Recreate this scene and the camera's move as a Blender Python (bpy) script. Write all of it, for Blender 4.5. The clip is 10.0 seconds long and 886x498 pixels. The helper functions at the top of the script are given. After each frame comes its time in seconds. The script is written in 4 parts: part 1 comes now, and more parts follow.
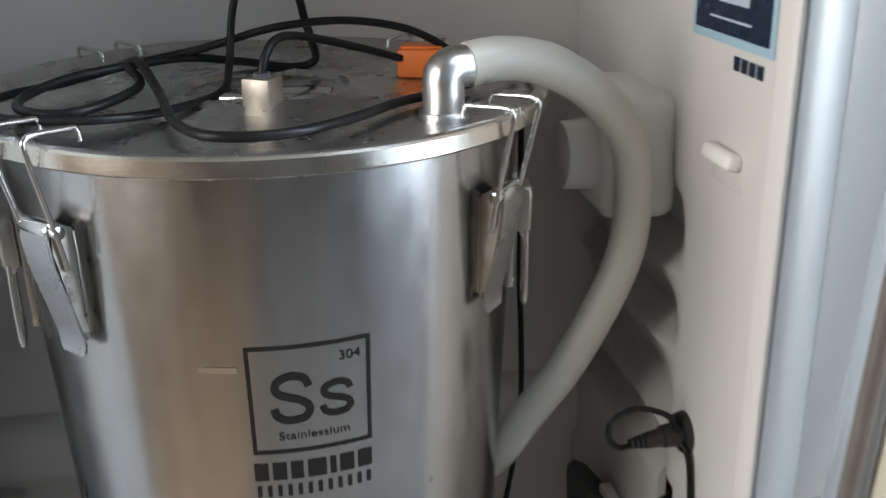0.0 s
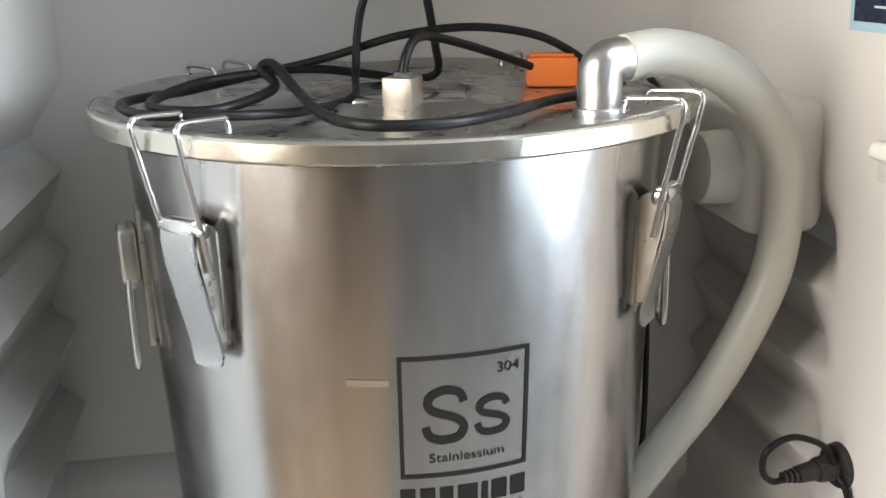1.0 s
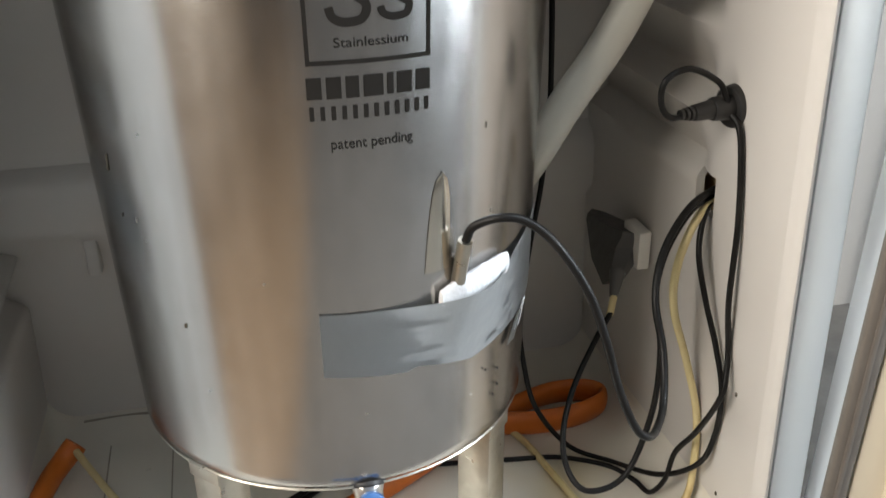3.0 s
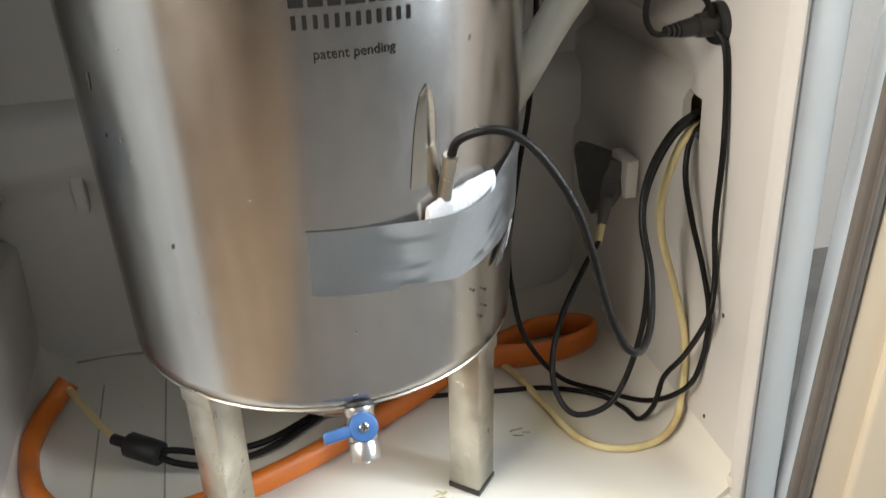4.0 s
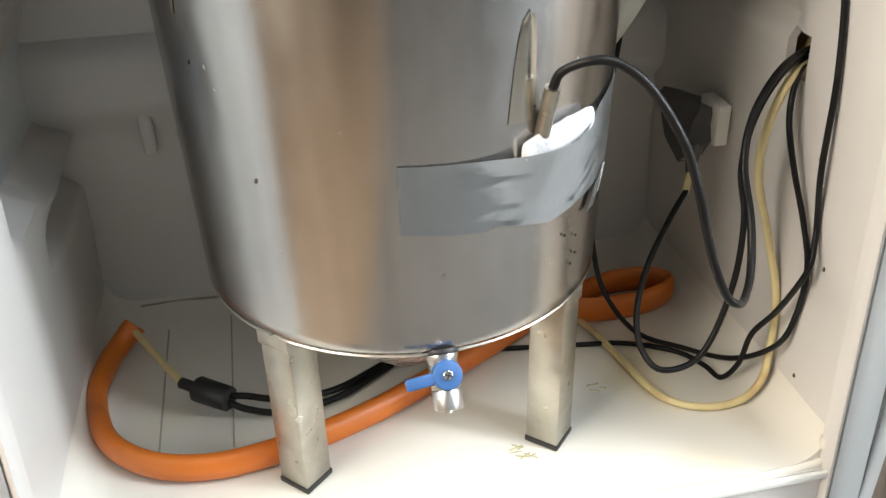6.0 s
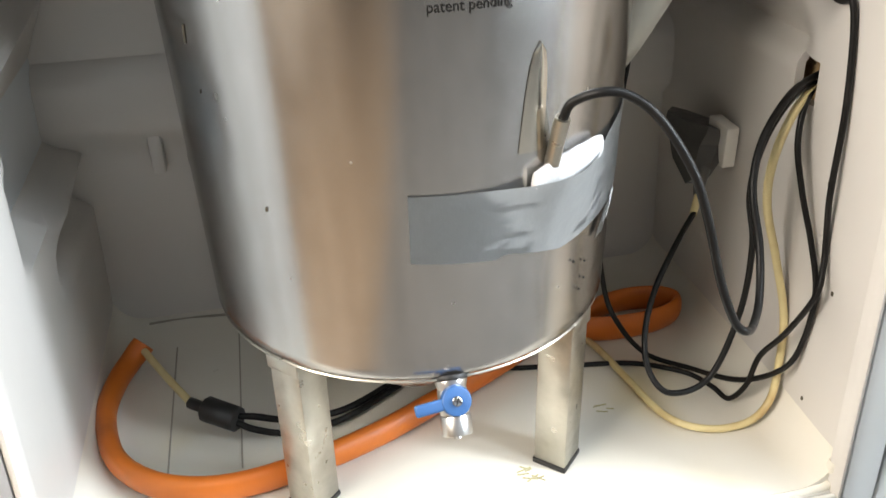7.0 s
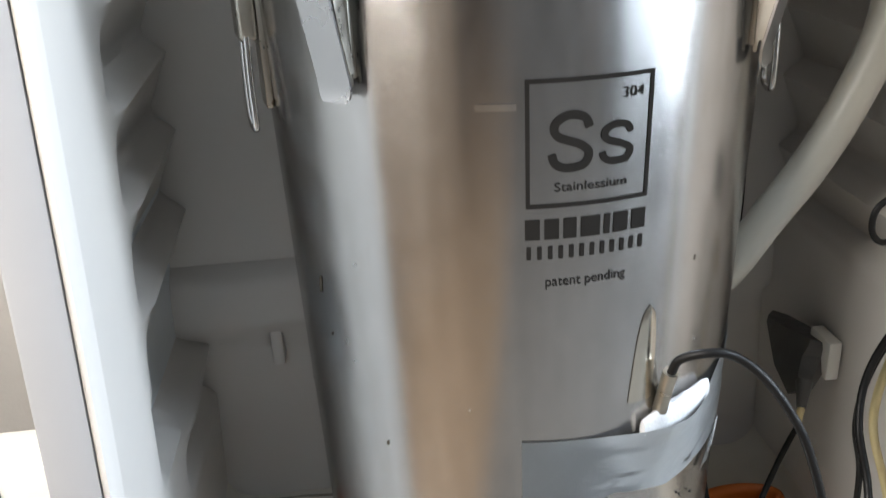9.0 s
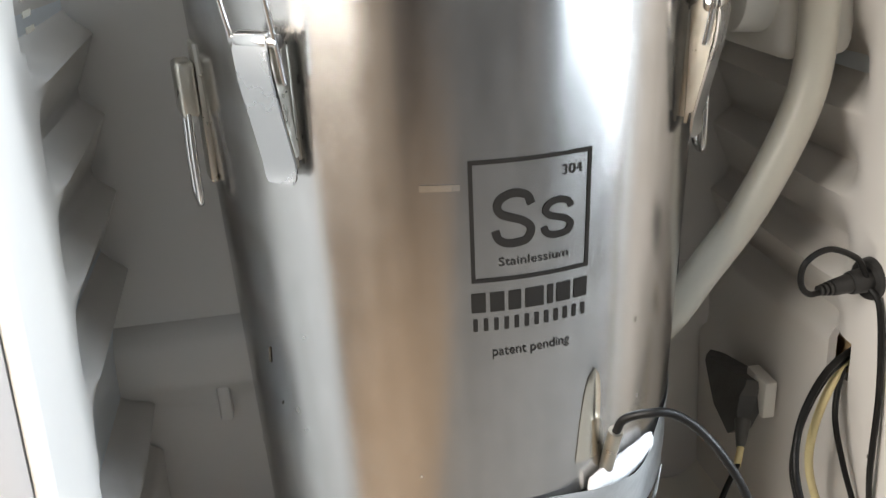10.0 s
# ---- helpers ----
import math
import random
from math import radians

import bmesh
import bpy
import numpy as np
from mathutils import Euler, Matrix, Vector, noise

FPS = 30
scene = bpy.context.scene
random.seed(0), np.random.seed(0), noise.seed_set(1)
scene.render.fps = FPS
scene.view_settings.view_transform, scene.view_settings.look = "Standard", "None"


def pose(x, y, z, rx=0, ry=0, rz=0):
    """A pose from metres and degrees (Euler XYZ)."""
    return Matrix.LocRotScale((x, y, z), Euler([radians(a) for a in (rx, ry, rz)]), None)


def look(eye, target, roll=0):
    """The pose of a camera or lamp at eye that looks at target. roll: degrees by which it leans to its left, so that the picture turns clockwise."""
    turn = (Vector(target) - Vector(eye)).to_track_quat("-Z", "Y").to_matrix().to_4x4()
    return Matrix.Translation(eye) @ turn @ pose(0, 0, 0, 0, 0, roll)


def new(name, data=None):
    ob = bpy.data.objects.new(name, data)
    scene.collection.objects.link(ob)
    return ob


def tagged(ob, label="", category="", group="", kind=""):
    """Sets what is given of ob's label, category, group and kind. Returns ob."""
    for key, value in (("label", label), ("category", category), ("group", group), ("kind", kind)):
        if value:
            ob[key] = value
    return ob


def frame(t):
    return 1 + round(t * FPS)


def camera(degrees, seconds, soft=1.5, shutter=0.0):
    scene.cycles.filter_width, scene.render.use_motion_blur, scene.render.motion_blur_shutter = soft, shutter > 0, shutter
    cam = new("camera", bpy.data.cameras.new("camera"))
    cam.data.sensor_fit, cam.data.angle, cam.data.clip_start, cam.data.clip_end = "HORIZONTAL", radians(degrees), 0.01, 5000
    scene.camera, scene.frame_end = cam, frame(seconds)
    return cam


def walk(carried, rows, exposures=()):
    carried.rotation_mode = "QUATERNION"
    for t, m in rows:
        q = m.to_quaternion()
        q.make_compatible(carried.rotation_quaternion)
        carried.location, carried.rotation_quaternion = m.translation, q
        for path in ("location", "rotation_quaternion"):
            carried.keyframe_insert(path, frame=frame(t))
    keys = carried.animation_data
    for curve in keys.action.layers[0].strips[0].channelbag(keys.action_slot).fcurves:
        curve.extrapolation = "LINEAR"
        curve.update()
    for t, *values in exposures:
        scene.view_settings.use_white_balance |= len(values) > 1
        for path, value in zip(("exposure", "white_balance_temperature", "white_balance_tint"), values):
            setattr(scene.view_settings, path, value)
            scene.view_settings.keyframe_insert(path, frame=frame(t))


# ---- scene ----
cam = camera(52.6, 10.0, soft=1.4, shutter=0.4)
PATH = [
    (0, (0.127, 0.048, 0.813), (0.443, 1.874, 0.059), -0.1),
    (0.5, (0.084, 0.098, 0.74), (0.446, 1.98, 0.171), -0.5),
    (1, (0.051, 0.085, 0.762), (0.327, 1.971, 0.157), -1.0),
    (1.5, (0.037, 0.034, 0.763), (0.368, 1.901, 0.128), -0.7),
    (2, (0.034, 0.022, 0.706), (0.454, 1.824, -0.054), 0.2),
    (2.5, (0.045, 0.029, 0.643), (0.466, 1.795, -0.197), -0.2),
    (4, (0.045, 0.006, 0.581), (0.477, 1.714, -0.366), -1.3),
    (4.5, (0.017, 0.022, 0.556), (0.399, 1.719, -0.431), -1.6),
    (5, (0.013, 0.032, 0.551), (0.372, 1.724, -0.454), -1.6),
    (6.5, (0.012, 0.038, 0.557), (0.35, 1.725, -0.463), -1.5),
    (7, (0.01, 0.043, 0.568), (0.345, 1.736, -0.443), -1.5),
    (7.5, (0.003, 0.048, 0.593), (0.317, 1.795, -0.329), -1.3),
    (8, (0.005, 0.042, 0.612), (0.281, 1.843, -0.211), -1.8),
    (8.5, (-0.001, 0.047, 0.632), (0.251, 1.868, -0.157), -2.5),
    (9, (-0.006, 0.05, 0.669), (0.167, 1.879, -0.121), -2.9),
    (9.5, (-0.009, 0.053, 0.696), (0.273, 1.875, -0.079), -2.9),
    (10, (-0.007, 0.054, 0.706), (0.298, 1.878, -0.057), -2.9),
]
LIGHT = ((0.0, -1.21, 5950, 10), (0.5, -1.26, 6100, 10), (1.0, -0.45, 6250, 10), (1.5, -0.6, 6350, 10), (2.0, -0.89, 6400, 10), (2.5, -0.87, 6450, 10), (4.0, -0.84, 6600, 10), (4.5, -0.63, 6650, 10), (6.5, -0.63, 6650, 10), (7.0, -0.45, 6600, 10), (7.5, -0.25, 6550, 10), (8.0, -0.45, 6450, 10), (8.5, -0.65, 6350, 10), (9.0, -0.75, 6150, 10), (9.5, -0.67, 6200, 10), (10.0, -0.44, 6350, 10))
walk(cam, [(t, look(eye, target, roll)) for t, eye, target, roll in PATH], exposures=LIGHT)

# ---- world and light: daylight sky and sun, unseen lamps added around the room ----
world = bpy.data.worlds.new("world")
scene.world = world
world.use_nodes = True
sky = world.node_tree.nodes.new("ShaderNodeTexSky")
sky.sky_type, sky.sun_disc = "NISHITA", False
sky.sun_elevation, sky.sun_rotation = radians(45), radians(172)
world.node_tree.links.new(sky.outputs[0], world.node_tree.nodes["Background"].inputs[0])
world.node_tree.nodes["Background"].inputs[1].default_value = 0.06


def area_lamp(name, eye, target, size_x, size_y, watts, colour):
    data = bpy.data.lights.new(name, "AREA")
    data.shape, data.size, data.size_y, data.energy, data.color = "RECTANGLE", size_x, size_y, watts, colour
    ob = new(name, data)
    ob.matrix_world = look(eye, target)
    return ob


# Unseen lamps: front, left, top and two right, added to light liner and steel.
area_lamp("unseen_front_fill", (0.35, -2.05, 1.25), (0.15, 0.5, 0.6), 1.6, 1.9, 2, (0.88, 0.95, 1.0))
area_lamp("unseen_left_fill", (-0.90, 0.16, 0.95), (0.43, 0.58, 0.36), 0.9, 0.8, 56, (1.0, 0.93, 0.84))
area_lamp("unseen_top_fill", (0.94, -0.30, 2.28), (0.05, 0.54, 0.40), 0.5, 0.6, 24, (0.78, 0.89, 1.0))
area_lamp("unseen_right_fill", (1.17, 0.06, 0.92), (-0.17, 0.62, 0.15), 0.20, 1.3, 54, (0.82, 0.91, 1.0))
area_lamp("unseen_sheen_fill", (1.17, -0.38, 1.0), (0.0, -0.38, 1.0), 0.7, 1.4, 26, (0.80, 0.91, 1.0))
sun = bpy.data.lights.new("sun", "SUN")
sun.energy, sun.angle, sun.color = 2.0, radians(1.0), (1.0, 0.97, 0.92)
new("sun", sun).matrix_world = look((0.4, -3.0, 3.0), (0, 0, 0))


# ---- materials ----
def material(name, base, rough=0.5, metal=0.0, vary=0.1, scale=8.0, bump=0.0, bump_scale=60.0, stain=None, stain_amount=0.0,
             stain_scale=3.0, stretch=(1, 1, 1), rough_vary=0.1, transmission=0.0, coat=0.0, specular=0.5):
    m = bpy.data.materials.new(name)
    m.use_nodes = True
    n, l = m.node_tree.nodes, m.node_tree.links
    b = n["Principled BSDF"]
    b.inputs["Metallic"].default_value = metal
    b.inputs["Transmission Weight"].default_value = transmission
    b.inputs["Coat Weight"].default_value = coat
    b.inputs["Specular IOR Level"].default_value = specular
    co = n.new("ShaderNodeTexCoord")
    mp = n.new("ShaderNodeMapping")
    mp.inputs["Scale"].default_value = stretch
    l.new(co.outputs["Object"], mp.inputs[0])

    def fac(sc, detail, lo, hi):
        t = n.new("ShaderNodeTexNoise")
        t.inputs["Scale"].default_value, t.inputs["Detail"].default_value = sc, detail
        l.new(mp.outputs[0], t.inputs["Vector"])
        r = n.new("ShaderNodeMapRange")
        r.inputs["From Min"].default_value, r.inputs["From Max"].default_value = 0.2, 0.8
        r.inputs["To Min"].default_value, r.inputs["To Max"].default_value = lo, hi
        r.interpolation_type = "SMOOTHSTEP"
        l.new(t.outputs["Fac"], r.inputs["Value"])
        return r.outputs[0]

    def mix(kind, f, a, c):
        x = n.new("ShaderNodeMix")
        x.data_type, x.blend_type = "RGBA", kind
        for socket, v in ((x.inputs[0], f), (x.inputs[6], a), (x.inputs[7], c)):
            if hasattr(v, "is_output"):
                l.new(v, socket)
            else:
                socket.default_value = v
        return x.outputs[2]

    c = (*base, 1)
    dark = tuple(v * (1 - vary) for v in base) + (1,)
    out = mix("MIX", fac(scale, 4, 0, 1), c, dark)
    out = mix("MIX", fac(scale * 9, 3, 0, 0.6), out, tuple(v * (1 - vary * 0.6) for v in base) + (1,))
    if stain:
        t = n.new("ShaderNodeTexNoise")
        t.inputs["Scale"].default_value, t.inputs["Detail"].default_value = stain_scale, 3
        l.new(co.outputs["Object"], t.inputs["Vector"])
        r = n.new("ShaderNodeMapRange")
        r.inputs["From Min"].default_value, r.inputs["From Max"].default_value = 0.5, 0.75
        r.inputs["To Max"].default_value = stain_amount
        r.interpolation_type = "SMOOTHSTEP"
        l.new(t.outputs["Fac"], r.inputs["Value"])
        out = mix("MIX", r.outputs[0], out, (*stain, 1))
    l.new(out, b.inputs["Base Color"])
    l.new(fac(scale * 3, 4, max(0.02, rough - rough_vary), min(1, rough + rough_vary)), b.inputs["Roughness"])
    if bump:
        t = n.new("ShaderNodeTexNoise")
        t.inputs["Scale"].default_value, t.inputs["Detail"].default_value = bump_scale, 5
        l.new(mp.outputs[0], t.inputs["Vector"])
        h = n.new("ShaderNodeBump")
        h.inputs["Strength"].default_value, h.inputs["Distance"].default_value = bump, 0.004
        l.new(t.outputs["Fac"], h.inputs["Height"])
        l.new(h.outputs[0], b.inputs["Normal"])
    return m


def steel_sheet(name, base):
    """Drawn stainless sheet: faint upright streaks, cloudy mottling, pale specks and a slightly wavy surface."""
    m = bpy.data.materials.new(name)
    m.use_nodes = True
    n, l = m.node_tree.nodes, m.node_tree.links
    b = n["Principled BSDF"]
    b.inputs["Metallic"].default_value = 1.0
    b.inputs["Anisotropic"].default_value, b.inputs["Anisotropic Rotation"].default_value = 0.58, 0.25
    tangent = n.new("ShaderNodeTangent")
    tangent.direction_type, tangent.axis = "RADIAL", "Z"
    l.new(tangent.outputs[0], b.inputs["Tangent"])
    co = n.new("ShaderNodeTexCoord")

    def noise_of(scale, detail, stretch=(1, 1, 1), rough=0.5):
        mp = n.new("ShaderNodeMapping")
        mp.inputs["Scale"].default_value = stretch
        l.new(co.outputs["Object"], mp.inputs[0])
        t = n.new("ShaderNodeTexNoise")
        t.inputs["Scale"].default_value, t.inputs["Detail"].default_value, t.inputs["Roughness"].default_value = scale, detail, rough
        l.new(mp.outputs[0], t.inputs["Vector"])
        return t.outputs["Fac"]

    def ranged(v, a, c, lo, hi):
        r = n.new("ShaderNodeMapRange")
        r.inputs["From Min"].default_value, r.inputs["From Max"].default_value = a, c
        r.inputs["To Min"].default_value, r.inputs["To Max"].default_value = lo, hi
        r.interpolation_type = "SMOOTHSTEP"
        l.new(v, r.inputs["Value"])
        return r.outputs[0]

    def math_of(kind, a, c):
        x = n.new("ShaderNodeMath")
        x.operation = kind
        for socket, v in zip(x.inputs, (a, c)):
            if hasattr(v, "is_output"):
                l.new(v, socket)
            else:
                socket.default_value = v
        return x.outputs[0]

    cloud = noise_of(70, 2, (1, 1, 0.5), 0.5)
    specks = noise_of(120, 2, (1, 1, 0.8))
    streak = noise_of(60, 2, (1, 1, 0.02))
    tone = math_of("MULTIPLY", ranged(cloud, 0.1, 0.9, 0.93, 1.04), ranged(streak, 0.25, 0.75, 0.93, 1.04))
    tone = math_of("ADD", tone, ranged(specks, 0.72, 0.82, 0.0, 0.04))
    x = n.new("ShaderNodeMix")
    x.data_type, x.blend_type = "RGBA", "MULTIPLY"
    x.inputs[0].default_value = 1.0
    x.inputs[6].default_value = (*base, 1)
    l.new(tone, x.inputs[7])
    l.new(x.outputs[2], b.inputs["Base Color"])
    rough = math_of("ADD", ranged(cloud, 0.1, 0.9, 0.19, 0.23), ranged(noise_of(9, 2, (1, 1, 0.3)), 0.2, 0.8, 0.0, 0.04))
    l.new(rough, b.inputs["Roughness"])
    wavy = noise_of(13, 1, (1, 1, 0.10))
    h = n.new("ShaderNodeBump")
    h.inputs["Strength"].default_value, h.inputs["Distance"].default_value = 0.35, 0.002
    l.new(wavy, h.inputs["Height"])
    l.new(h.outputs[0], b.inputs["Normal"])
    return m


STEEL = steel_sheet("drawn_steel", (0.50, 0.485, 0.47))
STEEL_LID = material("satin_steel", (0.55, 0.54, 0.52), 0.28, 1.0, 0.06, 14, 0.02, 200, (0.35, 0.33, 0.3), 0.1, 9, rough_vary=0.04)
STEEL_RIM = material("rim_steel", (0.72, 0.68, 0.60), 0.22, 1.0, 0.1, 12, 0.03, 150, rough_vary=0.06)
STEEL_BRIGHT = material("polished_steel", (0.72, 0.71, 0.69), 0.18, 1.0, 0.08, 20, rough_vary=0.05)
STEEL_LEG = material("leg_steel", (0.56, 0.53, 0.46), 0.36, 1.0, 0.25, 26, 0.06, 140, (0.33, 0.30, 0.25), 0.6, 30, rough_vary=0.12)
STEEL_LEVER = material("lever_steel", (0.46, 0.455, 0.45), 0.28, 1.0, 0.05, 12, rough_vary=0.02)
GLAND_STEEL = material("gland_steel", (0.40, 0.36, 0.30), 0.46, 1.0, 0.08, 20, rough_vary=0.04)
STEEL_SATIN = material("satin_fitting_steel", (0.66, 0.645, 0.62), 0.33, 1.0, 0.08, 20, rough_vary=0.06)
PRINT = material("etched_print", (0.018, 0.016, 0.014), 0.85, 0.0, 0.2, 60, specular=0.02)
LINER = material("liner_plastic", (0.60, 0.575, 0.54), 0.38, 0.0, 0.05, 3, 0.02, 40, (0.62, 0.56, 0.46), 0.25, 2.2)
LINER_FLOOR = material("liner_floor_plastic", (0.71, 0.68, 0.60), 0.36, 0.0, 0.05, 4, 0.02, 50, (0.66, 0.53, 0.25), 0.9, 4.2)
FLANGE = material("white_enamel", (0.86, 0.92, 0.97), 0.40, 0.7, 0.05, 5, rough_vary=0.05, coat=0.8)
# Grey stands in for the shade on the left front frame's enamel.
SHADED_ENAMEL = material("shaded_enamel", (0.36, 0.36, 0.365), 0.4, 0.0, 0.06, 5)
RUBBER = material("black_rubber", (0.018, 0.017, 0.016), 0.45, 0.0, 0.3, 30, 0.08, 200)
CABLE = material("cable_sheath", (0.009, 0.0085, 0.008), 0.38, 0.0, 0.3, 40, 0.05, 150, (0.03, 0.027, 0.024), 0.3, 30, specular=0.2)
ORANGE = material("orange_rubber", (0.66, 0.165, 0.018), 0.42, 0.0, 0.2, 14, 0.0, 90, (0.16, 0.05, 0.02), 0.6, 9)
ORANGE_PLASTIC = material("orange_plastic", (0.78, 0.19, 0.03), 0.4, 0.0, 0.08, 20)
CREAM = material("cream_tube", (0.72, 0.60, 0.31), 0.4, 0.0, 0.15, 16, 0.03, 60, (0.40, 0.24, 0.08), 0.55, 28)
HOSE = material("milky_hose", (0.52, 0.50, 0.43), 0.3, 0.0, 0.04, 3, 0.0, 30, None, 0.0, 6, rough_vary=0.0)
TAPE = material("duct_tape", (0.30, 0.31, 0.31), 0.38, 0.15, 0.12, 16, 0.2, 70, rough_vary=0.08)
PAPER = material("paper_towel", (0.66, 0.66, 0.66), 0.9, 0.0, 0.08, 60, 0.5, 160)
BLUE = material("blue_plastic", (0.04, 0.115, 0.29), 0.38, 0.0, 0.15, 60)
DARK_TAPE = material("black_tape", (0.11, 0.107, 0.10), 0.4, 0.0, 0.25, 30, 0.3, 60)
WHITE_PLASTIC = material("white_plastic", (0.78, 0.76, 0.70), 0.4, 0.0, 0.06, 20)
STICKER = material("dark_sticker", (0.012, 0.022, 0.045), 0.3, 0.0, 0.2, 40)
STICKER_BORDER = material("pale_sticker", (0.35, 0.50, 0.58), 0.35, 0.0, 0.1, 40)
PALE_PRINT = material("pale_print", (0.45, 0.52, 0.58), 0.5, 0.0, 0.1, 60)
SCRAP = material("dry_scrap", (0.55, 0.50, 0.28), 0.8, 0.0, 0.3, 60)
JOINT = material("worn_joint", (0.42, 0.39, 0.32), 0.7, 0.0, 0.3, 40)
FOAM = material("insulation_foam", (0.36, 0.25, 0.13), 0.9, 0.0, 0.35, 60, 0.6, 150)
GRIME = material("grime", (0.10, 0.085, 0.06), 0.8, 0.0, 0.4, 80)
DOOR_LINER = material("door_liner_plastic", (0.70, 0.62, 0.48), 0.4, 0.0, 0.06, 4, 0.02, 40, (0.58, 0.48, 0.34), 0.3, 3)
GASKET = material("gasket_rubber", (0.16, 0.14, 0.12), 0.5, 0.0, 0.2, 30)
CONCRETE = material("concrete", (0.20, 0.188, 0.17), 0.85, 0.0, 0.35, 14, 0.5, 70, (0.08, 0.075, 0.07), 0.7, 6)
TIMBER = material("timber_panelling", (0.31, 0.22, 0.14), 0.5, 0.0, 0.25, 5, 0.1, 60, (0.3, 0.2, 0.11), 0.4, 4, (6, 6, 0.5))
PLASTER = material("plaster", (0.55, 0.52, 0.48), 0.9, 0.0, 0.1, 3, 0.2, 90)
# For unseen walls, dark to put a dark band in the steel's reflection.
DARK_WALL = material("unseen_dark_wall", (0.07, 0.055, 0.045), 0.8, 0.0, 0.25, 6, 0.2, 60)


# ---- mesh helpers ----
def mesh_of(name, bm, mat, smooth=40):
    me = bpy.data.meshes.new(name)
    bmesh.ops.recalc_face_normals(bm, faces=bm.faces)
    bm.to_mesh(me)
    bm.free()
    me.materials.append(mat)
    if smooth:
        me.shade_smooth()
        me.set_sharp_from_angle(angle=radians(smooth))
    return me


def thing(name, at, label, category, group="", kind=""):
    ob = new(name)
    ob.empty_display_size = 0.02
    ob.location = at
    return tagged(ob, label, category, group, kind)


def base_of(ob):
    v = Vector((0, 0, 0))
    while ob:
        v += ob.location
        ob = ob.parent
    return v


def part(name, bm, mat, parent, label="", smooth=40):
    """One mesh, built in world places, under its thing or part."""
    at = base_of(parent)
    bmesh.ops.translate(bm, vec=-at, verts=bm.verts)
    ob = new(name, mesh_of(name, bm, mat, smooth))
    ob.parent = parent
    return tagged(ob, label)


def solo(name, bm, mat, at, label, category="", kind="", group="", smooth=40):
    """A thing of one mesh, with its origin at its base."""
    bmesh.ops.translate(bm, vec=-Vector(at), verts=bm.verts)
    ob = new(name, mesh_of(name, bm, mat, smooth))
    ob.location = at
    return tagged(ob, label, category, group, kind)


def box(lo, hi, bevel=0.0, segments=2, m=None):
    bm = bmesh.new()
    bmesh.ops.create_cube(bm, size=1)
    for v in bm.verts:
        v.co = Vector([(l + h) / 2 + c * (h - l) for l, h, c in zip(lo, hi, v.co)])
    if bevel:
        bmesh.ops.bevel(bm, geom=bm.edges[:], offset=bevel, segments=segments, affect="EDGES", profile=0.5)
    if m is not None:
        bm.transform(m)
    return bm


def cylinder(a, b, r, r2=None, seg=24, bevel=0.0):
    a, b = Vector(a), Vector(b)
    bm = bmesh.new()
    bmesh.ops.create_cone(bm, cap_ends=True, segments=seg, radius1=r, radius2=r if r2 is None else r2, depth=(b - a).length)
    if bevel:
        rim = [e for e in bm.edges if abs(e.verts[0].co.z - e.verts[1].co.z) < 1e-6]
        bmesh.ops.bevel(bm, geom=rim, offset=bevel, segments=2, affect="EDGES", profile=0.5)
    bm.transform(Matrix.Translation((a + b) / 2) @ (b - a).to_track_quat("Z", "Y").to_matrix().to_4x4())
    return bm


def smooth_line(points, steps=8):
    """A Catmull-Rom line through the points."""
    p = [Vector(q) for q in points]
    p = [2 * p[0] - p[1]] + p + [2 * p[-1] - p[-2]]
    out = []
    for i in range(1, len(p) - 2):
        a, b, c, d = p[i - 1:i + 3]
        for k in range(steps):
            t = k / steps
            out.append(0.5 * (2 * b + (c - a) * t + (2 * a - 5 * b + 4 * c - d) * t * t + (3 * b - a - 3 * c + d) * t ** 3))
    return out + [p[-2]]


def tube(points, r, seg=10, steps=8, flat=1.0, hollow=0.0, squash=None):
    """A round (or flattened) tube along a smooth line. flat: height over width. hollow: the wall's thickness, for an open end.
    squash: (width, height) factors by the share of the way along."""
    line = smooth_line(points, steps) if steps > 1 else [Vector(q) for q in points]
    bm = bmesh.new()
    rings, up = [], Vector((0, 0, 1))
    side = None
    for i, c in enumerate(line):
        d = (line[min(i + 1, len(line) - 1)] - line[max(i - 1, 0)]).normalized()
        if side is None:
            side = d.cross(up if abs(d.z) < 0.9 else Vector((0, 1, 0))).normalized()
        side = (side - d * side.dot(d)).normalized()
        if flat != 1.0 and abs(d.z) < 0.9:
            side = d.cross(up).normalized()
        other = side.cross(d)
        wide, high = squash(i / (len(line) - 1)) if squash else (1.0, 1.0)
        rings.append([bm.verts.new(c + r * (wide * math.cos(a) * side + high * flat * math.sin(a) * other)) for a in (2 * math.pi * k / seg for k in range(seg))])
    for p, q in zip(rings, rings[1:]):
        for k in range(seg):
            bm.faces.new((p[k], p[(k + 1) % seg], q[(k + 1) % seg], q[k]))
    for ring, c, d in ((rings[0], line[0], line[1] - line[0]), (rings[-1], line[-1], line[-2] - line[-1])):
        if hollow:
            d = d.normalized()
            lip = [bm.verts.new(c + (v.co - c) * (1 - hollow / r)) for v in ring]
            deep = [bm.verts.new(v.co + d * r * 2.5) for v in lip]
            for k in range(seg):
                j = (k + 1) % seg
                bm.faces.new((ring[k], ring[j], lip[j], lip[k]))
                bm.faces.new((lip[k], lip[j], deep[j], deep[k]))
            bm.faces.new(deep)
        else:
            bm.faces.new(ring)
    return bm


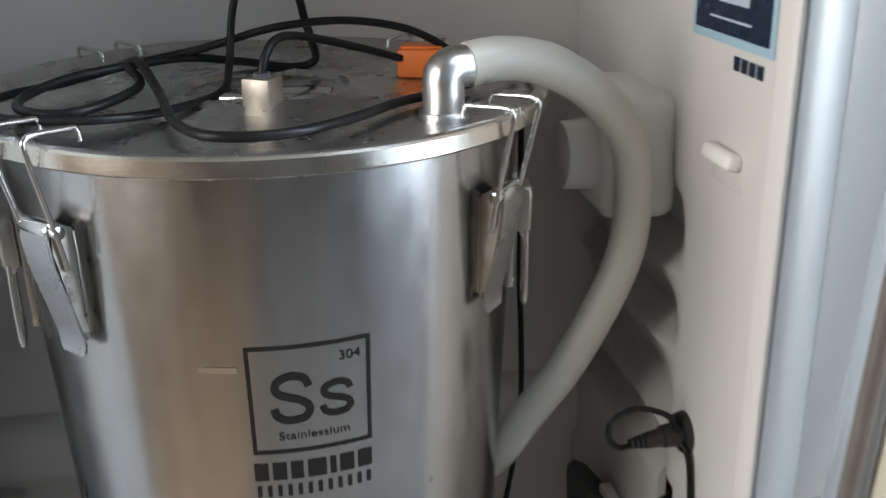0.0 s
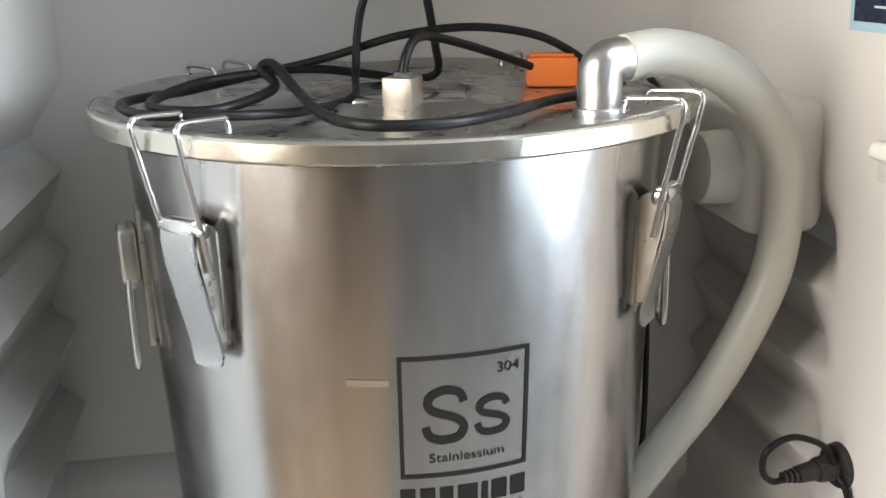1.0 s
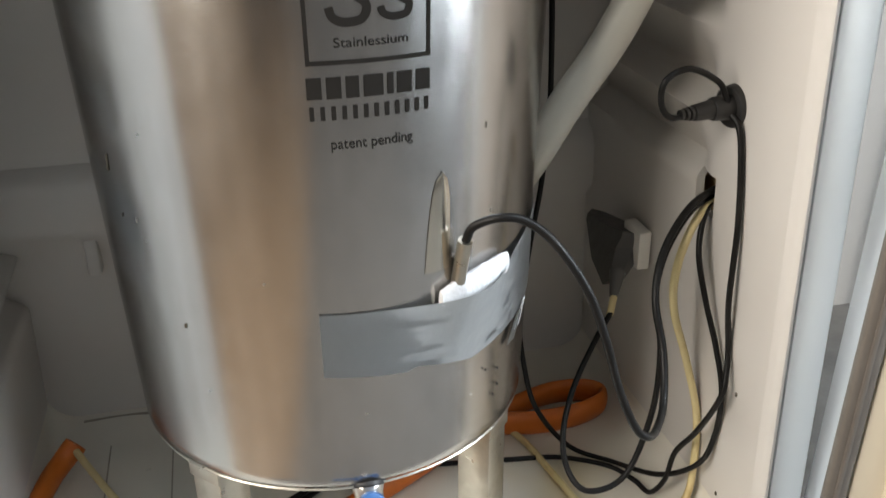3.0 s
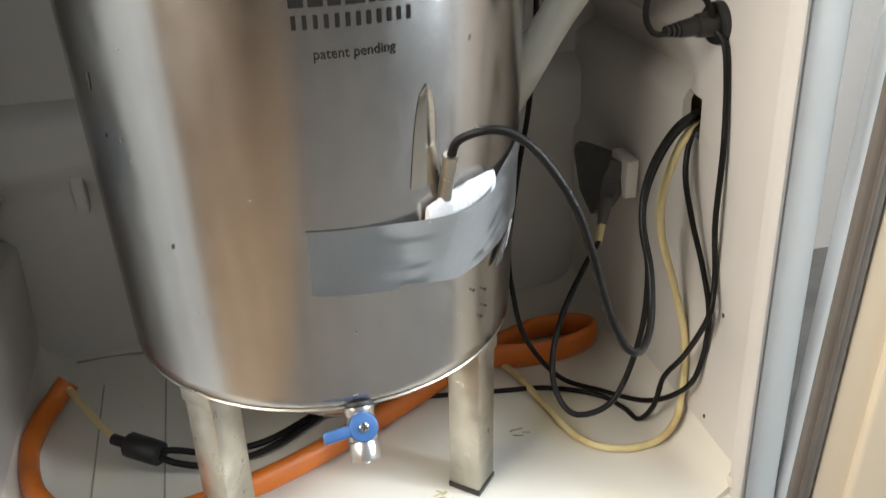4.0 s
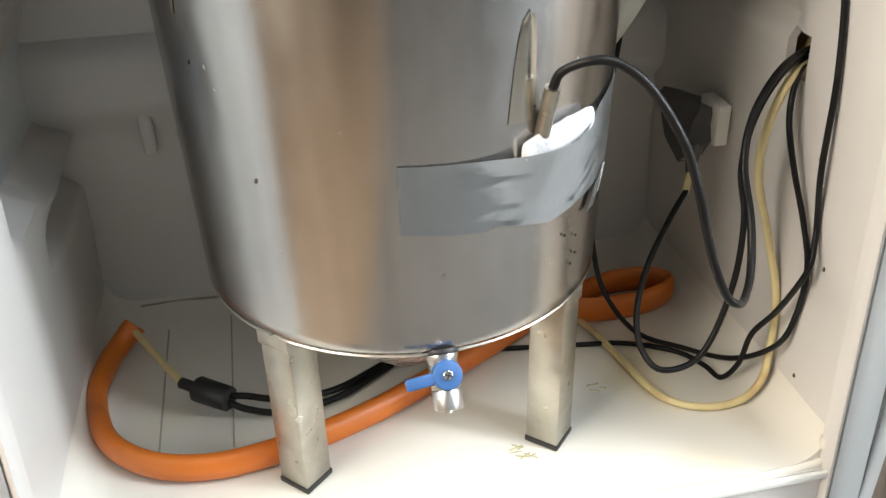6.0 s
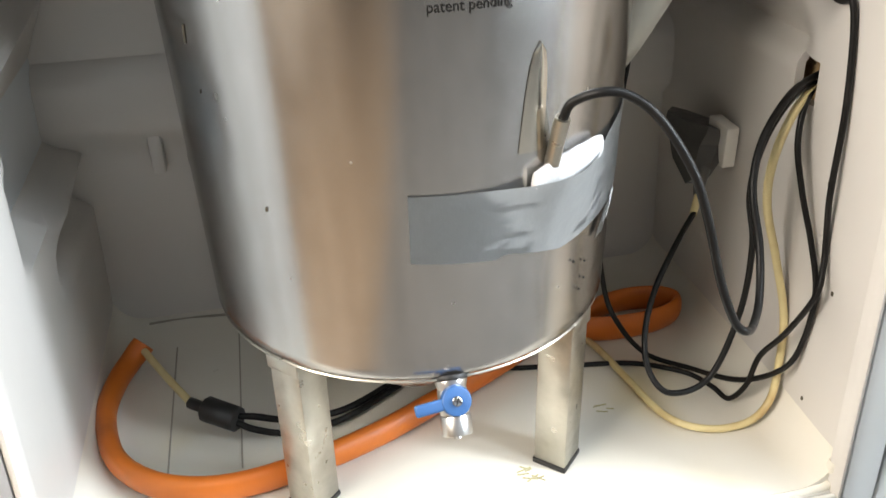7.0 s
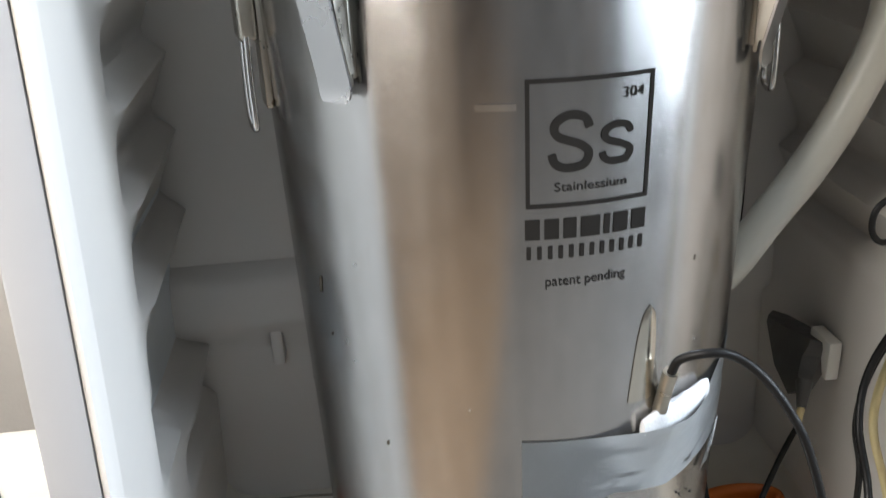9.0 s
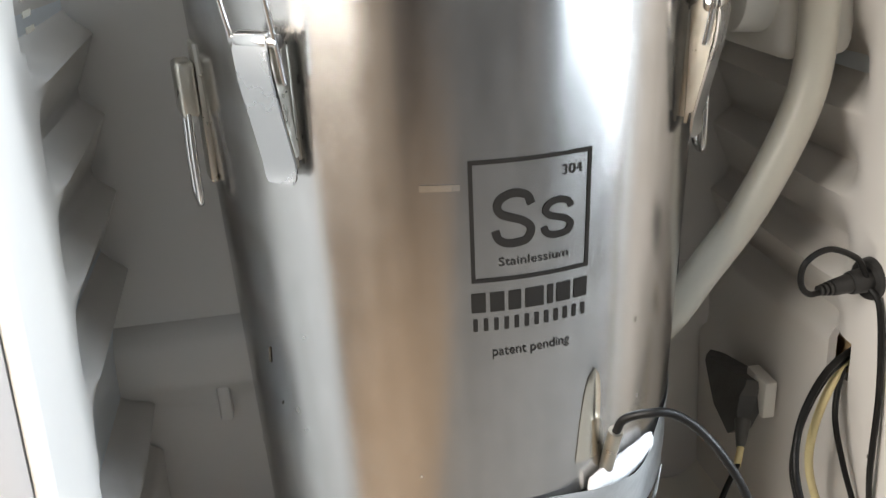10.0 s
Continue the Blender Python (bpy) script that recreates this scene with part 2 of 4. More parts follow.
def revolve(profile, centre, seg=96):
    """A surface of revolution round a vertical axis; profile: (radius, z) from bottom to top."""
    bm = bmesh.new()
    rings = []
    for r, z in profile:
        if r < 1e-5:
            rings.append([bm.verts.new((centre[0], centre[1], z))] * seg)
        else:
            rings.append([bm.verts.new((centre[0] + r * math.sin(2 * math.pi * k / seg), centre[1] - r * math.cos(2 * math.pi * k / seg), z)) for k in range(seg)])
    for p, q in zip(rings, rings[1:]):
        for k in range(seg):
            j = (k + 1) % seg
            vs = []
            for v in (p[k], p[j], q[j], q[k]):
                if v not in vs:
                    vs.append(v)
            if len(vs) > 2:
                bm.faces.new(vs)
    return bm


def join(*parts):
    bm = bmesh.new()
    for p in parts:
        me = bpy.data.meshes.new("tmp")
        p.to_mesh(me)
        p.free()
        bm.from_mesh(me)
        bpy.data.meshes.remove(me)
    return bm


def sheet(grid, thick, away):
    """A sheet with thickness from rows of points; away: the way in which the thickness grows."""
    bm = bmesh.new()
    away = Vector(away) * thick
    front = [[bm.verts.new(p) for p in row] for row in grid]
    back = [[bm.verts.new(Vector(p) + away) for p in row] for row in grid]
    h, w = len(grid), len(grid[0])
    for i in range(h - 1):
        for j in range(w - 1):
            bm.faces.new((front[i][j], front[i][j + 1], front[i + 1][j + 1], front[i + 1][j]))
            bm.faces.new((back[i][j], back[i + 1][j], back[i + 1][j + 1], back[i][j + 1]))
    border = [(0, j) for j in range(w)] + [(i, w - 1) for i in range(1, h)] + [(h - 1, j) for j in range(w - 2, -1, -1)] + [(i, 0) for i in range(h - 2, 0, -1)]
    for (a, b), (c, d) in zip(border, border[1:] + border[:1]):
        bm.faces.new((front[a][b], back[a][b], back[c][d], front[c][d]))
    return bm


def lerp(x, table):
    for (a, u), (b, v) in zip(table, table[1:]):
        if x <= b:
            return u + (v - u) * max(0, (x - a) / (b - a))
    return table[-1][1]


# ---- the room around the refrigerator ----
GROUND = -0.22


def structure(name, bm, mat, label):
    return tagged(new(name, mesh_of(name, bm, mat, 30)), label, kind="structure")


structure("floor", box((-60, -60, GROUND - 0.1), (60, 60, GROUND)), CONCRETE, "rough speckled grey concrete floor")
# Unseen brown boards and left wall, placed for the steel to reflect.
structure("floor_boards", box((-0.95, -2.0, GROUND), (-0.20, 0.45, GROUND + 0.018)), TIMBER, "warm brown timber floor boards")
structure("wall_back", box((-1.1, 1.25, GROUND), (1.3, 1.35, 2.3)), PLASTER, "plain plastered wall behind the refrigerator")
# Unseen openings in the walls and ceiling, added for the lamps.
structure("wall_left", join(box((-1.05, -1.0, GROUND), (-0.95, -0.32, 2.3)), box((-1.05, 0.64, GROUND), (-0.95, 1.25, 2.3)), box((-1.05, -0.32, GROUND), (-0.95, 0.64, 0.5)), box((-1.05, -0.32, 1.4), (-0.95, 0.64, 2.3))), TIMBER, "warm brown timber panelled wall, unseen, with an opening added for a lamp")
# Unseen wall, kept dark so the steel reflects a dark band.
structure("wall_left_far", box((-1.05, -2.3, GROUND), (-0.95, -1.0, 2.3)), DARK_WALL, "unseen wall kept dark for the steel's reflection")
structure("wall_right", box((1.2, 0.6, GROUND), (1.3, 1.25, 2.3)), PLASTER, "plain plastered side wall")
structure("wall_right_far", box((1.2, -2.3, GROUND), (1.3, -1.5, 2.3)), PLASTER, "plain plastered side wall beyond the unseen side opening")
structure("side_lintel", box((1.2, -1.5, 2.1), (1.3, 0.6, 2.3)), PLASTER, "plastered beam over the unseen side opening")
structure("wall_front_left", box((-0.95, -2.3, GROUND), (-0.85, -2.2, 2.3)), DARK_WALL, "unseen wall kept dark beside the added front opening")
structure("wall_front_right", box((1.15, -2.3, GROUND), (1.2, -2.2, 2.3)), PLASTER, "plastered wall beside the unseen front opening")
structure("lintel", box((-0.85, -2.3, 2.22), (1.15, -2.2, 2.3)), PLASTER, "plastered beam over the unseen front opening")
structure("ceiling", join(box((-1.1, -2.3, 2.3), (1.3, -0.65, 2.4)), box((-1.1, 0.05, 2.3), (1.3, 1.35, 2.4)), box((-1.1, -0.65, 2.3), (0.68, 0.05, 2.4)), box((1.2, -0.65, 2.3), (1.3, 0.05, 2.4))), PLASTER, "plain plaster ceiling, unseen, with an opening added for a lamp")

# ---- the refrigerator ----
Y0, Y1, TOP = 0.525, 0.905, 0.98
FRIDGE = thing("refrigerator", (0.1265, 0.75, GROUND), "open white upright refrigerator used as a fermenting chamber", "refrigerator")


def x_right(y, z):
    return lerp(y, ((0.525, 0.4395), (0.54, 0.4392), (0.56, 0.4395), (0.62, 0.441), (0.66, 0.441), (0.905, 0.438))) - 0.04 * z


def x_left(y, z):
    return 0.253 - x_right(y, z)


def spans(lo, hi, n, extra=()):
    vals = {round(lo + (hi - lo) * k / n, 4) for k in range(n + 1)} | set(extra)
    return sorted(vals)


HOLE = (0.637, 0.668, 0.300, 0.336)
FILLET = 0.034


def smooth01(v):
    v = max(0.0, min(1.0, v))
    return v * v * (3 - 2 * v)


# moulded shelf supports of each side wall: (ledge height, where it begins, how far it stands proud)
LEDGES = {1: ((0.526, 0.655, 0.004), (0.457, 0.655, 0.004), (0.384, 0.655, 0.004)),
          -1: ((0.594, 0.665, 0.003), (0.521, 0.665, 0.003), (0.447, 0.665, 0.003), (0.367, 0.665, 0.003), (0.212, 0.735, 0.006))}
POCKET, DROP, LEDGE_DEPTH = 0.032, 0.058, 0.026


def relief(sign, y, z):
    """How far the moulded side wall stands proud (+) or back (-): ledges with tapering undersides and hollows above them."""
    table = LEDGES[sign]
    top, low = table[0][0] + 0.085, table[-1][0] - DROP
    if z <= low or z >= top:
        return 0.0
    proud, best, start = 0.0, 0.0, 0.655
    for ledge, begin, out in table:
        if z > ledge:
            w = 1 - smooth01((z - ledge) / LEDGE_DEPTH) ** 0.7
        else:
            w = max(0.0, 1 - (ledge - z) / DROP)
        if w > best:
            best, proud = w, out
        if ledge - DROP <= z:
            start = max(start, begin) if z < ledge + 0.05 and best > 0 else start
    into = smooth01((y - start + 0.012) / 0.050)
    ends = smooth01((top - z) / 0.06) * smooth01((z - low) / 0.02)
    back = 0.05 * max(0.0, y - start - 0.02)
    return into * ends * (best * (proud - back + POCKET) - POCKET)


def wall_rows(sign):
    """The height field of one side wall."""
    cols = spans(Y0, 0.64, 6) + spans(0.645, 0.74, 16) + spans(0.755, Y1, 8)
    cols = sorted(set(cols) | ({HOLE[0], HOLE[1]} if sign > 0 else set()))
    heights = spans(FILLET - 0.001, TOP, 60, [h for h in HOLE[2:]] if sign > 0 else ())
    for ledge, begin, out in LEDGES[sign]:
        heights += [round(ledge + d, 4) for d in (-DROP, -0.042, -0.028, -0.014, -0.006, -0.002, 0.0, 0.002, 0.004, 0.007, 0.010, 0.013, LEDGE_DEPTH)]
    heights = sorted(set(heights))
    edge = x_right if sign > 0 else x_left
    return [[(edge(y, z) - sign * relief(sign, y, z), y, z) for y in cols] for z in heights]


bm = sheet(wall_rows(1), 0.008, (1, 0, 0))
bm.normal_update()
gone = [f for f in bm.faces if abs(f.normal.x) > 0.5 and HOLE[0] < f.calc_center_median().y < HOLE[1] and HOLE[2] < f.calc_center_median().z < HOLE[3]]
bmesh.ops.delete(bm, geom=gone, context="FACES")
rim = [e for e in bm.edges if len(e.link_faces) == 1]
bmesh.ops.bridge_loops(bm, edges=rim)
part("liner_wall", bm, LINER, FRIDGE, "white moulded plastic side wall with shelf ledges and a cable hole", 50)
part("liner_wall", sheet(wall_rows(-1), 0.008, (-1, 0, 0)), LINER, FRIDGE, "white moulded plastic side wall with shelf ledges", 50)
PROFILE = ((0.906, 0.0), (0.909, 0.2), (0.906, 0.215), (0.889, 0.232), (0.885, 0.245), (0.885, 0.282), (0.889, 0.295), (0.903, 0.306), (0.905, 0.4), (0.905, TOP))
part("insulation", box((0.452, 0.60, 0.26), (0.476, 0.71, 0.38)), FOAM, FRIDGE, "brown insulation foam inside the cable hole")
part("back_wall", sheet([[(x, y, z) for x in spans(x_left(Y1, 0) - 0.03, x_right(Y1, 0) + 0.03, 8)] for y, z in PROFILE], 0.01, (0, 1, 0)), LINER, FRIDGE, "white plastic back wall with a stepped ledge")
part("ledge_notch", box((-0.113, 0.893, 0.187), (-0.100, 0.912, 0.235), 0.003), LINER, FRIDGE)
# floor with rounded corners up to the walls
rows = []
for y in spans(Y0, Y1 + 0.004, 12):
    xl, xr, r = x_left(y, 0), x_right(y, 0), FILLET
    arc = [radians(90 * k / 10) for k in range(11)]
    rise = 0.010 * max(0.0, (y - 0.88) / 0.025) ** 2
    rows.append([(xl + r - r * math.cos(a), y, r - r * math.sin(a) + rise) for a in arc] + [(xr - r + r * math.sin(a), y, r - r * math.cos(a) + rise) for a in arc])
part("liner_floor", sheet(rows, 0.008, (0, 0, -1)), LINER_FLOOR, FRIDGE, "white plastic floor with yellow stains")
# Unseen ceiling, set low so that it shades the upper back wall.
part("liner_ceiling", box((-0.2, Y0, TOP), (0.45, 0.915, TOP + 0.01)), LINER, FRIDGE)
for x, a, b in ((-0.120, 0.66, 0.86), (-0.055, 0.66, 0.87)):
    part("floor_joint", box((x - 0.0008, a, -0.001), (x + 0.0008, b, 0.0006)), JOINT, FRIDGE, "thin dark joint line in the floor")


part("dirt_line", tube([(x, 0.8985 + 0.002 * math.sin(40 * x), 0.0085) for x in spans(-0.15, 0.36, 12)], 0.0018, 6, 3), JOINT, FRIDGE, "brownish dirt line along the back of the floor")


def lip(sign):
    """The rounded front lip of the liner, the flat enamelled front frame beside it and the cabinet's outer side."""
    edge = lambda z: (x_right(Y0, z) if sign > 0 else x_left(Y0, z))
    turn = [(-0.001, 0.002), (0.0, -0.004), (0.0012, -0.0085), (0.0035, -0.011), (0.006, -0.0105), (0.0075, -0.007)]
    part("liner_lip", sheet([[(edge(z) + sign * u - sign * 0.004, Y0 + v, z) for u, v in turn] for z in spans(-0.06, TOP, 14)], 0.003, (sign * 0.7, 0.7, 0)), LINER, FRIDGE, "rounded white edge of the plastic liner")
    wide = 0.036
    flat = [(0.0045, -0.004), (0.0052, -0.0095), (wide - 0.003, -0.0105), (wide - 0.0008, -0.009), (wide, -0.006), (wide, 0.02)]
    # The left frame's shade is put into its colour.
    part("front_frame", sheet([[(edge(z) + sign * u, Y0 + v, z) for u, v in flat] for z in spans(GROUND + 0.02, TOP, 14)], 0.002, (0, 1, 0)), FLANGE if sign > 0 else SHADED_ENAMEL, FRIDGE, "glossy white enamelled front frame" if sign > 0 else "plain enamelled front frame, coloured grey for the shade on it")
    part("outer_side", sheet([[(edge(z) + sign * (wide - 0.004), y, z) for y in (Y0 + 0.004, 0.985)] for z in (GROUND + 0.02, TOP + 0.06)], 0.003, (-sign, 0, 0)), FLANGE, FRIDGE)


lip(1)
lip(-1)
part("outer_back", box((-0.205, 0.985, GROUND + 0.02), (0.462, 0.99, TOP + 0.06)), FLANGE, FRIDGE)
part("outer_top", box((-0.180, 0.52, TOP + 0.06), (0.432, 0.99, TOP + 0.065)), FLANGE, FRIDGE)
part("floor_edge", tube([(x_left(Y0, 0) + 0.002, Y0 + 0.001, 0.024), (x_left(Y0, 0) + 0.026, Y0 + 0.001, -0.005), (0.127, Y0 + 0.001, -0.0052), (x_right(Y0, 0) - 0.026, Y0 + 0.001, -0.005), (x_right(Y0, 0) - 0.002, Y0 + 0.001, 0.024)], 0.005, 12, 8), LINER_FLOOR, FRIDGE)
part("sill", box((-0.184, 0.519, -0.075), (0.438, 0.5305, -0.004), 0.003), LINER, FRIDGE, "white plastic front sill below the floor")
part("sill_strip", box((-0.184, 0.5145, -0.012), (0.438, 0.5185, -0.004), 0.0015), WHITE_PLASTIC, FRIDGE)
part("plinth", box((-0.215, 0.522, GROUND + 0.002), (0.470, 0.53, -0.08), 0.002), FLANGE, FRIDGE)


# thermostat and light switch on the side wall
housing = part("thermostat_housing", box((0.362, 0.675, 0.565), (0.425, 0.79, 0.665), 0.014, 3), WHITE_PLASTIC, FRIDGE, "rounded white thermostat housing")
part("dial", cylinder((0.337, 0.715, 0.612), (0.366, 0.715, 0.612), 0.027, 0.029, 32, 0.003), WHITE_PLASTIC, housing, "round white thermostat dial")
switch = part("light_switch", box((0.4145, 0.562, 0.622), (0.4225, 0.610, 0.664), 0.002), LINER, FRIDGE, "white door light switch")
part("rocker", box((0.403, 0.566, 0.638), (0.4155, 0.606, 0.650), 0.004, 3, Matrix.Translation((0.41, 0.585, 0.644)) @ Matrix.Rotation(radians(12), 4, "Y") @ Matrix.Translation((-0.41, -0.585, -0.644))), WHITE_PLASTIC, switch)


def on_right_wall(y0, y1, z0, z1, lift, thick, mat, name, parent, label=""):
    return part(name, sheet([[(x_right(y, z) - lift, y, z) for y in (y0, y1)] for z in (z0, z1)], thick, (-1, 0, 0)), mat, parent, label)


# stickers
INFO = thing("sticker", (0.417, 0.63, 0.715), "dark blue service sticker with pale border and print", "sticker")
on_right_wall(0.538, 0.654, 0.716, 0.80, 0.0004, 0.0003, STICKER_BORDER, "sticker_border", INFO)
on_right_wall(0.544, 0.649, 0.722, 0.795, 0.0009, 0.0003, STICKER, "sticker_face", INFO)
for z, y0, y1, h in ((0.742, 0.572, 0.622, 0.006), (0.752, 0.567, 0.627, 0.002), (0.758, 0.562, 0.617, 0.004), (0.731, 0.567, 0.627, 0.0015)):
    on_right_wall(y0, y1, z, z + h, 0.0014, 0.0002, PALE_PRINT, "print_bar", INFO)
BADGE = thing("brand_mark", (0.417, 0.603, 0.695), "small dark printed maker's mark on the wall", "label")
for k in range(4):
    y = 0.589 - 0.0105 * k
    on_right_wall(y - 0.0085, y, 0.7015, 0.7105, 0.0003, 0.0003, STICKER, "mark", BADGE)

# the open door at the hinge side, swung out a little past a right angle
SWING = Matrix.Translation((0.465, 0.484, 0)) @ Matrix.Rotation(radians(70), 4, "Z") @ Matrix.Rotation(radians(-2.0), 4, "Y")
DOOR = part("door", box((0.004, -0.60, GROUND + 0.03), (0.046, 0.0, TOP + 0.06), 0.006, 3, SWING), FLANGE, FRIDGE, "open white enamelled door with a beige inner liner")
part("gasket", join(box((-0.004, -0.014, GROUND + 0.05), (0.006, 0.003, TOP + 0.04), 0.003, 3, SWING), box((-0.006, -0.0075, GROUND + 0.05), (-0.003, -0.0035, TOP + 0.04), 0.001, 2, SWING)), GASKET, DOOR, "brown-grey rubber door gasket")
part("liner_panel", join(box((-0.001, -0.59, GROUND + 0.06), (0.005, -0.016, TOP + 0.03), 0.0025, 2, SWING), box((-0.010, -0.56, GROUND + 0.08), (0.003, -0.040, TOP + 0.01), 0.005, 3, SWING)), DOOR_LINER, DOOR, "beige plastic inner liner with a raised panel")

# ---- the fermenter ----
CX, CY = 0.1125, 0.7117
FERMENTER = thing("fermenter", (CX, CY, 0), "tall stainless steel bucket fermenter on square legs, clamped lid", "fermenter")


def radius(z):
    return 0.1738 + 0.0329 * (z - 0.4)


def around(deg, r, z):
    a = radians(deg)
    return Vector((CX + r * math.sin(a), CY - r * math.cos(a), z))


def skin(deg, z, lift=0.0):
    return around(deg, radius(z) + lift, z)


body = part("body", revolve([(radius(0.162) - 0.012, 0.158), (radius(0.162) - 0.003, 0.1585), (radius(0.164), 0.162), (radius(0.17), 0.17)] + [(radius(z), z) for z in spans(0.2, 0.66, 12)] + [(radius(0.668), 0.668)], (CX, CY), 128), STEEL, FERMENTER, "brushed stainless steel wall")
part("bottom_seam", revolve([(radius(0.16) - 0.004, 0.1562), (radius(0.16) - 0.0012, 0.1566), (radius(0.16) - 0.0006, 0.1576), (radius(0.16) - 0.0014, 0.1588)], (CX, CY), 128), STEEL_LEG, FERMENTER)
part("conical_bottom", revolve([(0.0, 0.040), (0.028, 0.042), (0.152, 0.150), (radius(0.16) - 0.004, 0.1575)], (CX, CY), 96), STEEL_LID, FERMENTER)

lid = part("lid", revolve([(0.180, 0.6685), (0.2005, 0.6685), (0.2025, 0.670), (0.2025, 0.6795), (0.2005, 0.6815), (0.197, 0.682), (0.194, 0.6805), (0.188, 0.6745), (0.172, 0.6735), (0.075, 0.6745), (0.066, 0.678), (0.060, 0.678), (0.056, 0.674), (0.0, 0.673)], (CX, CY), 128), STEEL_LID, FERMENTER, "flat steel lid with a rolled rim")
part("rim_band", revolve([(0.2018, 0.6692), (0.2032, 0.6704), (0.2032, 0.6796), (0.2018, 0.6810)], (CX, CY), 128), STEEL_RIM, lid)
part("centre_plate", box((-0.032, -0.020, 0.6735), (0.045, 0.020, 0.6785), 0.003, 2, Matrix.Translation((CX, CY - 0.022, 0)) @ Matrix.Rotation(radians(-8), 4, "Z")), STEEL_BRIGHT, lid)
gland = part("gland", box((-0.0102, -0.0102, 0.6735), (0.0102, 0.0102, 0.6955), 0.0012, 2, Matrix.Translation((0.110, 0.651, 0)) @ Matrix.Rotation(radians(62), 4, "Z")), GLAND_STEEL, lid, "square steel cable gland")
part("gland_nut", cylinder((0.110, 0.651, 0.6955), (0.110, 0.651, 0.6985), 0.0065, None, 6), RUBBER, gland)
elbow = part("outlet_elbow", join(cylinder((0.224, 0.606, 0.673), (0.224, 0.606, 0.679), 0.0165, 0.0155, 32, 0.001), tube([(0.224, 0.606, 0.677), (0.224, 0.606, 0.685), (0.224, 0.606, 0.697), (0.2255, 0.6065, 0.7025), (0.231, 0.6085, 0.7055), (0.24, 0.611, 0.706), (0.252, 0.6135, 0.706)], 0.0135, 24, 6)), STEEL_SATIN, lid, "polished steel outlet elbow")


def decal(u0, u1, z0, z1, lift=0.0004, centre=5.1, n=None):
    """A printed patch on the curved wall: u in metres along the wall from the emblem's middle."""
    n = n or max(1, int(abs(u1 - u0) / 0.006))
    deg = lambda u: centre + math.degrees(u / 0.178)
    return sheet([[skin(deg(u0 + (u1 - u0) * k / n), z, lift) for k in range(n + 1)] for z in (z0, z1)], 0.0002, skin(centre, 0, 1) - skin(centre, 0))


part("emblem", join(decal(-0.0385, 0.0385, 0.5545, 0.5570), decal(-0.0385, 0.0385, 0.4795, 0.482), decal(-0.0385, -0.036, 0.482, 0.5545), decal(0.036, 0.0385, 0.482, 0.5545)), PRINT, FERMENTER, "dark square emblem frame printed on the wall", 0)


def wrapped_text(words, width, z0, height, u0):
    """Words in the built-in font, bent round the wall."""
    cu = bpy.data.curves.new("words", "FONT")
    cu.body, cu.size = words, 1.0
    ob = bpy.data.objects.new("words", cu)
    scene.collection.objects.link(ob)
    bpy.context.view_layer.update()
    me = bpy.data.meshes.new_from_object(ob.evaluated_get(bpy.context.evaluated_depsgraph_get()))
    bpy.data.objects.remove(ob)
    bm = bmesh.new()
    bm.from_mesh(me)
    xs = [v.co.x for v in bm.verts]
    hs = [v.co.y for v in bm.verts]
    for v in bm.verts:
        u = u0 + (v.co.x - min(xs)) / (max(xs) - min(xs)) * width
        v.co = skin(5.1 + math.degrees(u / 0.178), z0 + (v.co.y - min(hs)) / (max(hs) - min(hs)) * height, 0.0006)
    return bm


part("number_print", wrapped_text("304", 0.0135, 0.5425, 0.0062, 0.0185), PRINT, FERMENTER, smooth=0)
part("small_print", wrapped_text("Stainlessium", 0.045, 0.4895, 0.0055, -0.0215), PRINT, FERMENTER, smooth=0)
part("notice_print", wrapped_text("patent pending", 0.0525, 0.4255, 0.0085, -0.0265), PRINT, FERMENTER, smooth=0)
# the maker's mark: plain strokes and bars


def stroke(points, width):
    """A flat bent stroke on the wall, through points (along the wall, height)."""
    line = smooth_line([(u, 0, z) for u, z in points], 6)
    rows = []
    for k, c in enumerate(line):
        d = (line[min(k + 1, len(line) - 1)] - line[max(k - 1, 0)]).normalized()
        side = Vector((-d.z, 0, d.x)) * width / 2
        rows.append([skin(5.1 + math.degrees(q.x / 0.178), q.z, 0.0005) for q in (c - side, c + side)])
    return sheet(rows, 0.0002, skin(5.1, 0, 1) - skin(5.1, 0))


DOUBLE_BEND = ((0.93, 0.74), (0.84, 0.90), (0.62, 0.97), (0.40, 0.965), (0.17, 0.87), (0.10, 0.73), (0.20, 0.60), (0.45, 0.52), (0.70, 0.45), (0.90, 0.33), (0.92, 0.20), (0.80, 0.07), (0.55, 0.03), (0.32, 0.04), (0.12, 0.13), (0.05, 0.29))
for u0, u1, z0, z1, w in ((-0.0245, 0.0005, 0.501, 0.538, 0.0050), (0.006, 0.0262, 0.503, 0.5295, 0.0043)):
    part("mark", stroke([(u0 + (u1 - u0) * a, z0 + w * 0.35 + (z1 - z0 - w * 0.7) * c) for a, c in DOUBLE_BEND], w), PRINT, FERMENTER, smooth=0)
u = -0.0395
for w in (0.0098, 0.0098, 0.0088, 0.0132, 0.0042, 0.0104, 0.0104):
    part("mark", decal(u + w * 0.04, u + w * 0.96, 0.4592, 0.4722), PRINT, FERMENTER, smooth=0)
    u += w + 0.0019
for k in range(12):
    u = -0.0395 + 0.0066 * k
    part("mark", decal(u + 0.0012, u + 0.0040, 0.4462, 0.4545), PRINT, FERMENTER, smooth=0)


